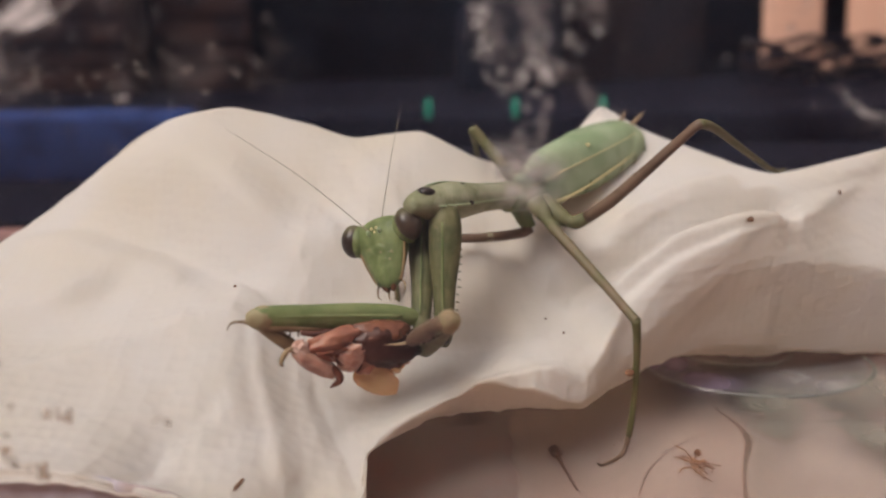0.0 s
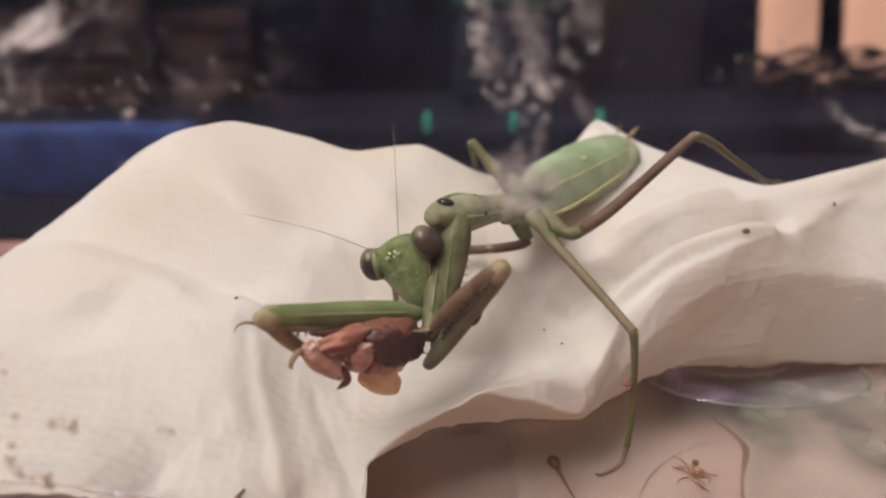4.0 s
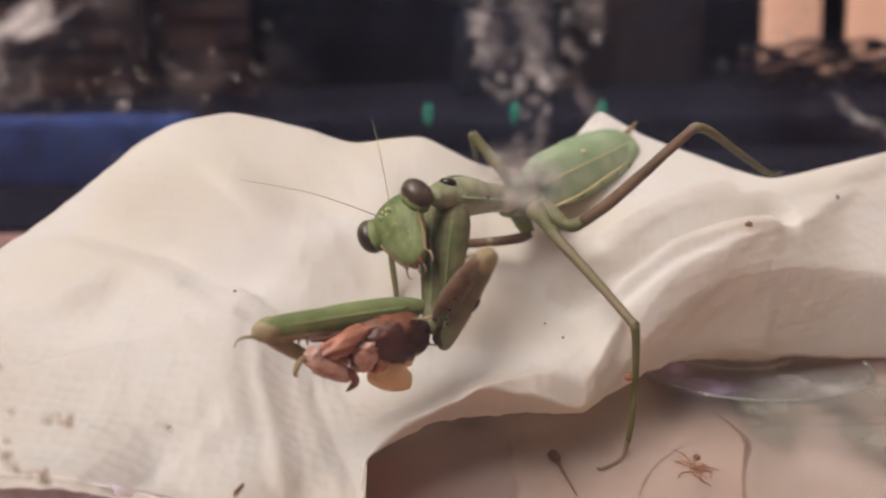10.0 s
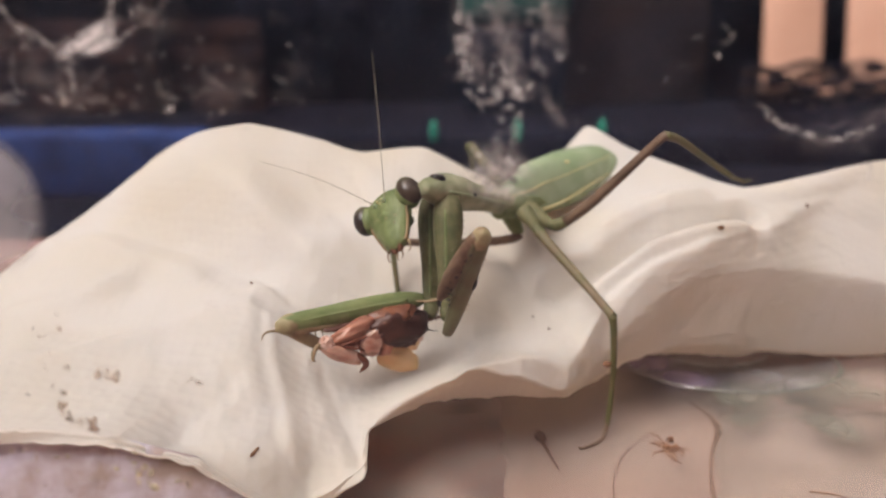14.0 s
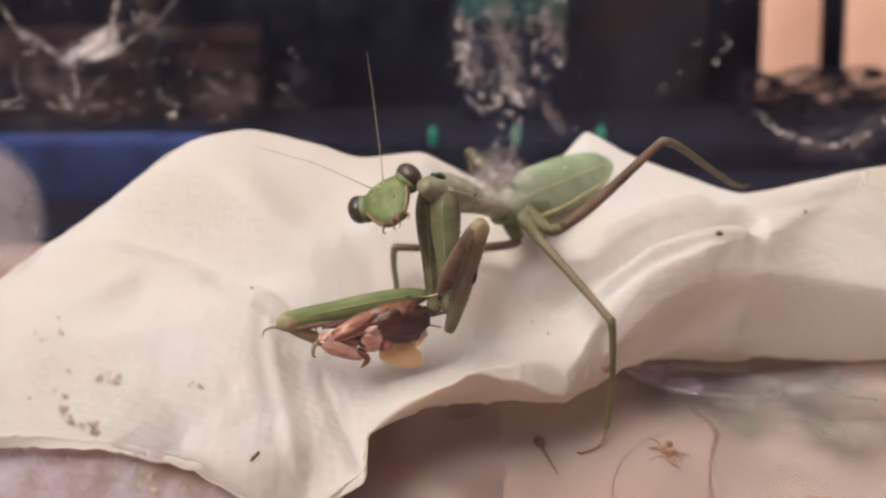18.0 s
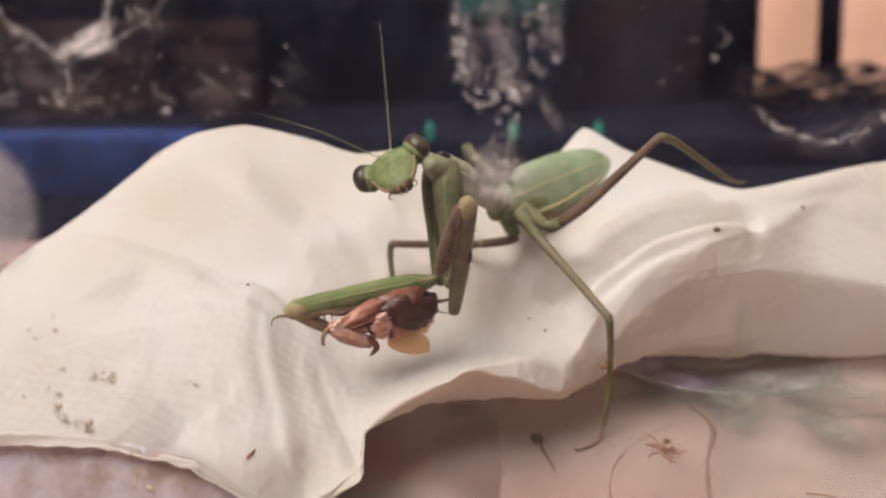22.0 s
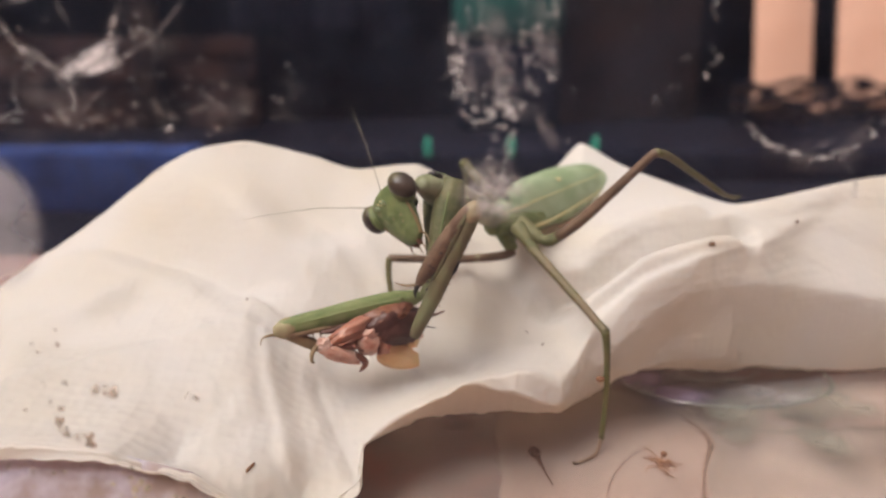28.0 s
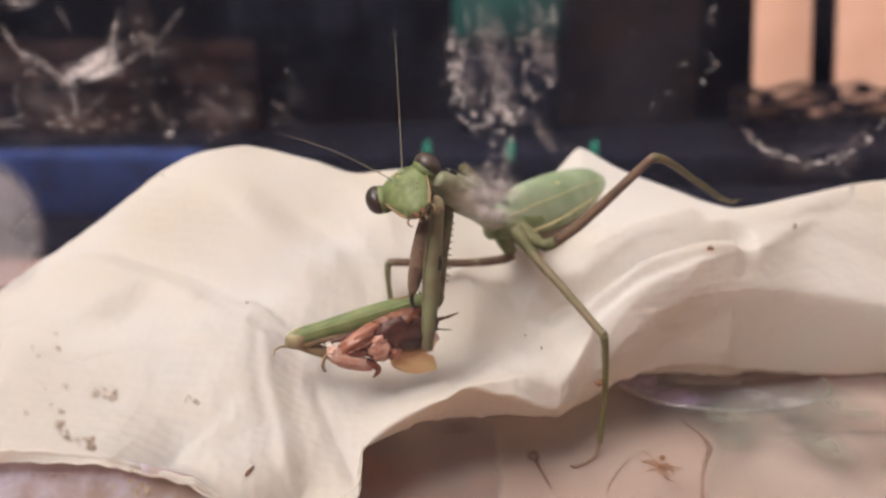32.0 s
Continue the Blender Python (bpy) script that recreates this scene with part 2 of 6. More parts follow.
TEAL = material("teal_plastic", (0.014, 0.088, 0.072), 0.5, (0.008, 0.05, 0.045), 40.0)
# Darkened copy of the peach: shade put into the plinth's colour.
PEACH_SHADED = material("shaded_peach", (0.15, 0.08, 0.055), 0.85, (0.02, 0.014, 0.012), 90.0, 5.0)
# Red wood darkened so that its colour carries the crate's shade.
REDWOOD = material("shaded_reddish_wood", (0.055, 0.026, 0.020), 0.85, (0.012, 0.008, 0.010), 48.0, 6.0, 0.001, 90.0, spec=0.05)
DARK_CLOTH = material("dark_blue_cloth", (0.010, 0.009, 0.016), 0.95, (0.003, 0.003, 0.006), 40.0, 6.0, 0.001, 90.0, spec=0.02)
LED_GREEN = material("green_plastic", (0.02, 0.30, 0.20), 0.4, (0.015, 0.2, 0.13), 100.0)
# Faint blue haze in the wall's colour, as veiling light over dark parts.
WALL_HAZED = clear("hazed_wall", (0.98, 0.98, 0.98), 0.006, 0.08, 0.0075, (0.40, 0.47, 0.70), 90.0)
FLOOR_CLEAR = clear("clear_floor", (0.92, 0.89, 0.87), 0.025, 0.2, 0.185, (0.56, 0.46, 0.41), 75.0)
RING_CLEAR = clear("clear_rim", (0.80, 0.84, 0.80), 0.32, 0.12, 0.10, (0.6, 0.62, 0.58))
HAZE = clear("pale_specks", (0.97, 0.97, 0.97), 0.0, 0.3, 0.12, (0.62, 0.52, 0.46), 300.0)
SMUDGE = soft("milky_smudge", (0.66, 0.64, 0.66), 0.58, 220.0, reach=(0.0, 0.35), low=0.15, high=0.75)
CLOUD_THIN = soft("thin_smear", (0.62, 0.54, 0.50), 0.13, 600.0, low=0.46, high=0.70)
GREY_CLOUD = soft("grey_cloud", (0.22, 0.205, 0.17), 0.70, 260.0, (2.0, 2.0, 0.0), low=0.30, high=0.62)
PURPLE = soft("purple_stain", (0.40, 0.31, 0.42), 0.75, 120.0, (2.0, 2.0, 0.0), low=0.25, high=0.60)
DARK_BLOTCH = soft("dark_blotch", (0.12, 0.065, 0.06), 0.32, 220.0, (2.0, 2.0, 0.0), low=0.35, high=0.62)
DISC = clear("cloudy_disc", (0.84, 0.84, 0.85), 0.04, 0.25, 0.46, (0.40, 0.37, 0.36), 160.0)
CREASE_LINE = clear("crease_line", (0.95, 0.92, 0.90), 0.0, 0.5, 0.09, (0.16, 0.10, 0.07), 300.0)
LAVENDER = material("lavender_film", (0.54, 0.49, 0.57), 0.35, (0.33, 0.25, 0.22), 210.0, 7.0, 0.0008, 300.0, spread=(0.40, 0.62))


for fleshy in (FLESH, FLESH_PALE, AMBER):
    fleshy_shader = fleshy.node_tree.nodes["Principled BSDF"]
    fleshy_shader.inputs["Subsurface Weight"].default_value = 0.4
    fleshy_shader.inputs["Subsurface Radius"].default_value = (1.0, 0.45, 0.3)
    fleshy_shader.inputs["Subsurface Scale"].default_value = 0.0007


# ---- mesh helpers ----
def link(name, bm, mat, parent=None, label="", smooth=True):
    me = bpy.data.meshes.new(name)
    bm.normal_update()
    bm.to_mesh(me)
    bm.free()
    for f in me.polygons:
        f.use_smooth = smooth
    me.materials.append(mat)
    ob = new(name, me)
    if parent is not None:
        ob.parent = parent
    if label:
        ob["label"] = label
    return ob


part = link


def base(name, m, label, category, group="", kind=""):
    ob = new(name)
    ob.matrix_world = m
    ob.empty_display_size = 0.005
    return tagged(ob, label, category, group, kind)


def catmull(points, per=6, pull=1.0):
    """A smooth line through points (rows of any width)."""
    p = np.asarray(points, float)
    p = np.vstack([2 * p[0] - p[1], p, 2 * p[-1] - p[-2]])
    out = []
    for i in range(1, len(p) - 2):
        for k in range(per):
            s = k / per
            a, b, c, d = p[i - 1], p[i], p[i + 1], p[i + 2]
            u, v = 0.5 * pull * (c - a), 0.5 * pull * (d - b)
            out.append(b + u * s + (3 * (c - b) - 2 * u - v) * s * s + (2 * (b - c) + u + v) * s ** 3)
    out.append(p[-2])
    return np.array(out)


def tube(bm, rows, sides=12, up=(0, 0, 1), per=5, wobble=0.0):
    """A closed tube in mm; rows of x, y, z, half width, half height, smoothed."""
    r = catmull(rows, per)
    pts = [Vector(q[:3]) * MM for q in r]
    rings = []
    ref = Vector(up)
    for i, q in enumerate(r):
        d = (pts[min(i + 1, len(pts) - 1)] - pts[max(i - 1, 0)]).normalized()
        side = d.cross(ref)
        if side.length < 0.05:
            side = d.cross(Vector((0.3, 1, 0.1)))
        side.normalize()
        top = side.cross(d).normalized()
        ring = []
        for k in range(sides):
            a = 2 * math.pi * k / sides
            w = 1 + wobble * (noise.noise(Vector((pts[i].x * 900, k * 1.7, pts[i].z * 900 + pts[i].y * 700))))
            ring.append(bm.verts.new(pts[i] + side * math.cos(a) * max(q[3], 0.01) * MM * w + top * math.sin(a) * max(q[4], 0.01) * MM * w))
        rings.append(ring)
    for a, b in zip(rings, rings[1:]):
        for k in range(sides):
            bm.faces.new((a[k], a[(k + 1) % sides], b[(k + 1) % sides], b[k]))
    bm.faces.new(rings[0][::-1])
    bm.faces.new(rings[-1])
    return bm


def blob(bm, centre, radii, turn=(0, 0, 0), rough=0.0, level=3, seed=0.0):
    """An ellipsoid in mm with an uneven skin."""
    m = pose(*(c * MM for c in centre), *turn)
    vs = bmesh.ops.create_icosphere(bm, subdivisions=level, radius=1.0)["verts"]
    for v in vs:
        k = 1 + rough * noise.noise(v.co * 1.7 + Vector((seed, seed * 2.3, 0))) + 0.4 * rough * noise.noise(v.co * 4.1 + Vector((0, seed, seed)))
        v.co = m @ Vector((v.co.x * radii[0] * k * MM, v.co.y * radii[1] * k * MM, v.co.z * radii[2] * k * MM))
    return bm


def patch(centre, w, h, upright, seed=0.0, n=40):
    """A thin uneven spot in mm, such as dried dirt, on the wall (upright) or on the base."""
    bm = bmesh.new()
    rim = []
    for i in range(n):
        t = 2 * math.pi * i / n
        k = 1 + 0.14 * noise.noise(Vector((2 * math.cos(t), 2 * math.sin(t), seed)))
        dx, dv = w * k * math.cos(t), h * k * math.sin(t)
        rim.append(bm.verts.new((Vector(centre) + (Vector((dx, 0, dv)) if upright else Vector((dx, dv, 0)))) * MM))
    bm.faces.new(rim)
    return bm


def slab(bm, x0, x1, y0, y1, z0, z1, bevel=0.0):
    """A box in metres with rounded edges."""
    vs = bmesh.ops.create_cube(bm, size=1.0)["verts"]
    for v in vs:
        v.co = Vector((x0 + (v.co.x + 0.5) * (x1 - x0), y0 + (v.co.y + 0.5) * (y1 - y0), z0 + (v.co.z + 0.5) * (z1 - z0)))
    if bevel:
        es = list({e for v in vs for e in v.link_edges})
        bmesh.ops.bevel(bm, geom=es, offset=bevel, segments=2, affect="EDGES", profile=0.5)
    return bm


def B():
    return bmesh.new()


# ---- setting ----
table = link("table_top", slab(B(), -0.5, 0.5, -0.4, 0.5, -0.03, -0.003, 0.004), TABLE)
tagged(table, "mauve-brown worn table top under the clear box", "table", kind="structure")
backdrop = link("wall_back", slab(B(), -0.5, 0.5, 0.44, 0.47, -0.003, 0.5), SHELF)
tagged(backdrop, "wooden back of the room behind the table, shade put into its near-black colour", "wall", kind="structure")
# Unseen walls added to bounce warm light and block the low sky.
for n, bounds in (("bounce_left", (-0.53, -0.5, -0.4, 0.5)), ("bounce_right", (0.5, 0.53, -0.4, 0.5)), ("bounce_front", (-0.53, 0.53, -0.43, -0.4))):
    room = link(n, slab(B(), *bounds, -0.03, 0.45), BOUNCE_CREAM)
    tagged(room, "unseen cream wall added to bounce warm light", "wall", kind="structure")


# ---- tissue ----
TISSUE = {
    "ridge": (
        (-65.2, -52.2, -40.6, -30.0, -23.1, -17.2, -10.2, -5.4, 1.2, 6.7, 12.5, 17.3, 20.5, 24.4, 29.8, 35.6, 44.8, 55.1, 76.7),
        (20.0, 22.0, 23.0, 24.0, 24.5, 25.0, 25.0, 25.0, 26.0, 26.0, 28.0, 31.0, 33.0, 31.0, 29.0, 24.0, 28.0, 32.0, 36.0),
        (-2.8, 5.4, 13.3, 20.3, 25.0, 26.3, 24.5, 23.0, 23.3, 20.5, 19.0, 22.1, 24.7, 22.7, 20.8, 19.2, 19.8, 20.8, 21.5),
    ),
    "mid": (
        (-57.0, -45.2, -35.2, -26.2, -20.5, -15.2, -8.9, -4.2, 1.2, 7.3, 12.5, 15.4, 18.3, 21.6, 25.4, 32.8, 40.1, 50.0, 67.6),
        (10.0, 11.0, 12.0, 13.0, 13.5, 14.0, 14.5, 15.0, 15.5, 16.0, 17.0, 17.5, 18.0, 18.0, 17.5, 19.5, 23.0, 28.5, 31.5),
        (-0.7, 6.1, 12.4, 15.9, 17.4, 18.3, 17.6, 16.9, 15.6, 14.3, 14.0, 14.4, 15.1, 16.3, 17.5, 18.2, 17.8, 18.0, 15.9),
    ),
    "low": (
        (-46.8, -37.3, -29.5, -22.6, -17.7, -13.2, -8.9, -4.1, 0.8, 6.9, 11.6, 14.2, 16.5, 18.8, 22.0, 28.5, 36.8, 45.0, 60.0),
        (-2.0, -1.0, 0.0, 2.0, 3.0, 4.0, 5.5, 5.5, 6.0, 7.5, 8.5, 8.7, 9.0, 9.5, 10.5, 13.0, 18.0, 24.5, 27.0),
        (3.4, 7.7, 10.6, 11.2, 12.2, 12.9, 11.2, 9.8, 9.5, 9.2, 9.0, 9.2, 10.1, 11.7, 14.1, 16.0, 16.3, 16.0, 10.7),
    ),
    "brow": (
        (-40.8, -32.0, -25.0, -18.5, -14.4, -10.1, -7.1, -4.6, -1.2, 3.0, 6.3, 9.6, 13.2, 16.9, 21.5, 26.8, 35.0, 42.9, 58.6),
        (-9.0, -9.0, -9.0, -9.0, -9.2, -9.6, -6.8, -3.6, -2.6, -2.0, -0.8, -0.0, 2.5, 7.0, 9.5, 12.0, 15.5, 19.0, 23.0),
        (5.8, 9.2, 10.2, 9.7, 8.4, 7.4, 7.1, 7.3, 8.1, 9.6, 9.9, 8.7, 5.9, 6.1, 10.3, 12.4, 12.5, 11.0, 7.4),
    ),
    "edge": (
        (-38.3, -30.1, -24.9, -18.9, -13.7, -9.2, -6.7, -2.9, -2.7, 1.8, 6.1, 10.4, 14.0, 18.2, 21.3, 26.5, 35.1, 49.4, 68.9),
        (-12.0, -12.0, -12.0, -11.8, -11.5, -11.0, -10.0, -9.0, -5.0, 1.2, 3.0, 4.2, 5.2, 9.5, 10.5, 14.0, 17.0, 22.0, 25.0),
        (7.0, 9.4, 10.4, 10.0, 8.3, 4.5, 3.9, 5.4, 6.9, 5.9, 5.4, 4.3, 3.8, 3.4, 4.9, 4.6, 3.4, 0.1, -3.5),
    ),
}
# folds: height in mm, reach to the left and to the right of the line, and the line's plan
FOLDS = [
    (-1.5, 6.0, 2.2, ((-36.2, 21.6), (-25.1, 14.5), (-21.1, 12.8), (-17.6, 10.5), (-14.4, 8.7))),
    (1.2, 5.5, 5.0, ((-27.0, 24.0), (-22.5, 21.3), (-15.7, 16.1), (-9.1, 11.6))),
    (-0.9, 4.0, 3.5, ((-18.2, 23.6), (-14.1, 20.2), (-7.5, 16.9))),
    (1.0, 4.5, 6.5, ((-31.0, -4.5), (-25.3, -0.6), (-21.0, 3.0), (-14.6, 4.2), (-11.3, 5.6))),
    (0.3, 1.5, 3.2, ((-7.9, 4.9), (-6.2, 0.9), (-4.9, -3.5), (-4.0, -8.3))),
    (-0.6, 2.6, 1.1, ((-16.2, -10.8), (-15.1, -7.2), (-13.2, -4.6))),
    (-0.2, 3.5, 1.8, ((-3.5, 5.8), (0.0, 4.4), (3.9, 5.7))),
    (-2.4, 2.6, 2.0, ((14.3, 12.6), (20.5, 14.1), (26.3, 15.9), (34.4, 18.5))),
    (1.4, 1.4, 1.6, ((18.0, 11.7), (22.0, 12.9), (27.2, 15.0), (32.6, 16.4))),
    (1.4, 2.2, 2.0, ((19.3, 18.0), (24.7, 19.9), (29.9, 21.8))),
    (0.7, 3.0, 2.0, ((-5.4, 23.0), (-0.6, 17.1), (7.7, 13.5))),
    (-0.8, 3.0, 4.0, ((9.5, 16.5), (14.1, 9.0), (15.5, 4.5))),
    (0.75, 1.2, 1.0, ((4.9, -1.3), (9.4, 1.3), (13.4, 3.4), (17.1, 8.3))),
    (0.6, 2.5, 1.6, ((-35.0, 6.6), (-29.5, 6.3), (-25.5, 8.9))),
    (-0.35, 1.2, 2.4, ((8.5, 9.0), (7.1, 3.5), (8.0, -0.5))),
    (0.35, 1.3, 3.0, ((-24.4, 0.7), (-20.4, 1.6), (-16.4, 3.3))),
    (0.42, 1.6, 0.9, ((-11.4, 4.2), (-10.6, 0.2), (-9.0, -4.1), (-8.0, -7.7))),
    (-0.38, 1.5, 1.1, ((-7.1, 1.3), (-5.1, -3.3), (-3.2, -7.4))),
    (-0.45, 2.5, 1.3, ((-17.6, 8.5), (-14.1, 5.9), (-11.6, 5.2))),
    (-0.35, 1.0, 2.2, ((-16.3, -11.3), (-13.5, -7.6), (-10.4, -4.6))),
]


def fold_field(x, y):
    """Heights of the folds at points of the plan: each rises to its line and falls off to both sides."""
    total = np.zeros(x.shape)
    for high, left, right, line in FOLDS:
        best = np.full(x.shape, 1e9)
        for (x0, y0), (x1, y1) in zip(line, line[1:]):
            ex, ey = x1 - x0, y1 - y0
            f = np.clip(((x - x0) * ex + (y - y0) * ey) / (ex * ex + ey * ey), 0, 1)
            dx, dy = x - x0 - f * ex, y - y0 - f * ey
            d = np.hypot(dx, dy)
            side = np.where(ex * dy - ey * dx > 0, left, right)
            best = np.minimum(best, d / side)
        total += high * np.clip(1 - best, 0, 1) ** 1.05
    return total


def crumple(x, v, seed, cells, bend, sign):
    """Crumpled paper: overlapping shallow caps that meet in sharp creases; sign 1 gives valleys, -1 ridges."""
    rng = np.random.default_rng(seed)
    cx, cv = rng.uniform(-60, 75, cells), rng.uniform(-45, 45, cells)
    high = rng.uniform(0, 0.9, cells)
    gx, gv = rng.normal(0, 0.10, cells), rng.normal(0, 0.10, cells)
    best = np.full(x.shape, -1e9)
    for i in range(cells):
        dx, dv = x - cx[i], v - cv[i]
        best = np.maximum(best, high[i] + gx[i] * dx + gv[i] * dv - bend * (dx * dx + dv * dv))
    best -= best.mean()
    return sign * best


def tissue_sheet():
    names = ("ridge", "mid", "low", "brow", "edge")
    grid = np.array([np.array(TISSUE[n]).T for n in names])
    hem = grid[0] + np.array([0, 7.0, 0])
    hem[:, 2] = np.maximum(0.5, grid[0][:, 2] - 12.0)
    shoulder = grid[0] + np.array([0, 1.6, -2.2])
    tuck = grid[-1] + np.array([0.0, 2.2, -0.9])
    tuck[:7] = grid[-1][:7] + np.array([[0.0, -0.05, -deep] for deep in (1.0, 1.0, 1.0, 0.95, 0.9, 0.75, 0.5)])
    grid = np.vstack([hem[None], shoulder[None], grid, tuck[None]])
    grid[:, :, 2] = np.maximum(grid[:, :, 2], 0.4)
    per_u, per_v = 16, 22
    rows = np.array([catmull(r, per_u, 0.62) for r in grid])
    nu = rows.shape[1]
    cols = np.array([catmull(rows[:, j], per_v, 0.42) for j in range(nu)])
    nv = cols.shape[1]
    across, down = cols[:, :, 0], cols[:, :, 1] - 0.9 * cols[:, :, 2]
    folds = 1.15 * crumple(across, down, 3, 95, 0.007, -1) + 0.52 * crumple(across, down, 5, 230, 0.020, 1) + 0.42 * crumple(across, down, 9, 260, 0.022, -1) + 0.08 * crumple(across, down, 14, 900, 0.06, -1)
    folds *= np.clip((34 - across) / 16, 0.07, 1.0)
    creases = fold_field(cols[:, :, 0], cols[:, :, 1])
    bm = B()
    vs = [[None] * nv for _ in range(nu)]
    for j in range(nu):
        for i in range(nv):
            p = Vector(cols[j, i])
            q = p * 0.11
            crease = 1 - abs(noise.noise(Vector((q.x * 1.5 + q.y * 0.8, q.y * 0.9 - q.z * 1.2, 3.1))))
            fine = noise.noise(p * 0.55)
            w = p * 0.24 + Vector((0.8 * noise.noise(p * 0.09), 0.6 * noise.noise(p * 0.08 + Vector((5, 0, 0))), 0))
            fold = 1 - abs(noise.noise(Vector((w.x * 1.1 - w.y * 0.5, w.y * 0.55 + w.x * 0.2, 8.3))))
            tiny = 1 - abs(noise.noise(Vector((p.x * 0.62 + p.y * 0.3, p.y * 0.36, 1.7 + p.z * 0.1))))
            calm = max(0.25, min(1.0, (34 - p.x) / 14.0))
            lift = float(folds[j, i]) + (1.5 if cols[j, i, 0] < 12 else 1.3) * float(creases[j, i]) + calm * (0.3 * (crease ** 3 - 0.45) + 0.14 * (fold ** 4 - 0.35) + 0.03 * (tiny ** 4 - 0.3) + 0.04 * fine)
            lip = max(0.0, 1 - abs(p.x - 8.0) / 12.0) * max(0.0, 1 - abs(p.y - 3.5) / 6.0)
            lift += 0.55 * lip * ((1 - abs(noise.noise(Vector((p.x * 0.55, p.y * 0.25 - p.z * 0.3, 4.4))))) ** 5 - 0.3)
            fade = min(1.0, (nv - 1 - i) / 14.0) * min(1.0, 0.12 + abs(i - 2 * per_v) / 16.0)
            edge = 0.34 * (0.5 - abs(noise.noise(Vector((p.x * 0.8, 7.7, p.z * 0.5))))) if i > nv - per_v - 6 else 0.0
            p = p + Vector((0.15 * fine, -0.45 * lift * fade, 0.6 * lift * fade + edge))
            vs[j][i] = bm.verts.new(p * MM)
    for j in range(nu - 1):
        for i in range(nv - 1):
            bm.faces.new((vs[j][i], vs[j][i + 1], vs[j + 1][i + 1], vs[j + 1][i]))
    ob = link("tissue_paper", bm, TISSUE_MAT)
    ob.modifiers.new("thickness", "SOLIDIFY").thickness = 0.00012
    return tagged(ob, "crumpled cream-white tissue paper lying in folds in the clear box", "tissue")


tissue_sheet()

# ---- clear plastic box ----
box = base("plastic_box", pose(0, 0.02, -0.002), "clear scratched plastic box standing on the table", "box")


def box_part(name, bm, mat, label=""):
    bmesh.ops.translate(bm, verts=bm.verts, vec=Vector((0, -0.02, 0.002)))
    ob = part(name, bm, mat, box, label)
    return ob


floor_plate = box_part("floor_plate", slab(B(), -0.095, 0.095, -0.020, 0.075, -0.0016, 0.0, 0.0004), FLOOR_CLEAR, "clear scratched base plate")
front_wall = box_part("front_wall", slab(B(), -0.095, 0.095, -0.0192, -0.0184, 0.0, 0.075, 0.0002), WALL_HAZED, "clear smeared front wall")
back_wall = box_part("rear_wall", slab(B(), -0.095, 0.095, 0.0742, 0.075, 0.0, 0.075, 0.0002), WALL_HAZED)
for side, x in (("side_wall", -0.095), ("side_wall", 0.0942)):
    box_part(side, slab(B(), x, x + 0.0008, -0.018, 0.074, 0.0, 0.075, 0.0002), WALL_HAZED)
for ob in box.children:
    ob.visible_shadow = False


def ring_bm(cx, cy, rx, ry, r, start=0, stop=360, n=72, z=0.25):
    bm = B()
    rows = [(cx + rx * math.cos(radians(start + (stop - start) * i / n)), cy + ry * math.sin(radians(start + (stop - start) * i / n)), z, r, r * 0.5) for i in range(n + 1)]
    return tube(bm, rows, 8, per=1)


box_part("moulded_ring", ring_bm(35.0, 21.0, 11.5, 7.6, 0.20), RING_CLEAR, "raised moulded ring in the base")
box_part("moulded_ring", ring_bm(34.0, 23.2, 5.5, 3.0, 0.17, 190, 350, 30), RING_CLEAR, "inner moulded ring in the base")

# ---- background on the table ----
blue = link("blue_box", slab(B(), -0.23, -0.0562, 0.1324, 0.150, -0.003, 0.0135, 0.002), BLUE)
tagged(blue, "flat blue cloth-covered box on the table", "box")
navy = link("navy_case", slab(B(), -0.068, 0.30, 0.176, 0.205, -0.003, 0.0075, 0.002), NAVY)
tagged(navy, "low dark navy case on the table", "case")
# Dark filler behind the blue box, added to hide the lit table.
rear_case = link("navy_case", slab(B(), -0.25, -0.070, 0.175, 0.205, -0.003, 0.0075, 0.002), NAVY)
tagged(rear_case, "low dark navy block added to hide the table behind the blue box", "case")
slab_dark = link("dark_slab", slab(slab(B(), -0.26, -0.0548, 0.092, 0.130, -0.003, -0.0015, 0.0005), -0.054, 0.30, 0.092, 0.173, -0.003, -0.0015, 0.0005), NAVY)
# Sheet added to darken the far table, which would look too bright.
dark_cover = link("dark_table_cover", slab(B(), -0.48, 0.48, 0.208, 0.436, -0.003, -0.001, 0.0005), DARK_CLOTH)
tagged(dark_cover, "dark navy sheet added to hide the lit table behind the cases", "board")
tagged(slab_dark, "thin dark navy slab on the table", "mat")

for x in (2.2, 27.5, 53.0):
    bm = B()
    blob(bm, (0, 0, 3.0), (1.15, 1.1, 3.1), rough=0.12, seed=x)
    tube(bm, [(0, 0, 0, 0.9, 0.9), (0, 0, 1, 1.0, 1.0)], 8)
    knob = link("green_knob", bm, LED_GREEN)
    knob.matrix_world = pose(x * MM, 0.1752, 0.0062)
    tagged(knob, "small green plastic knob on the dark case", "knob", "green knobs on the case")

teal = base("teal_lid", pose(0.044, 0.35, -0.003), "dark teal plastic tub with a lid", "tub")
part("tub", slab(B(), -0.026, 0.026, -0.006, 0.05, 0, 0.046, 0.006), NAVY, teal, "dark lower part")
part("lid", slab(B(), -0.028, 0.028, -0.008, 0.052, 0.046, 0.085, 0.008), TEAL, teal)

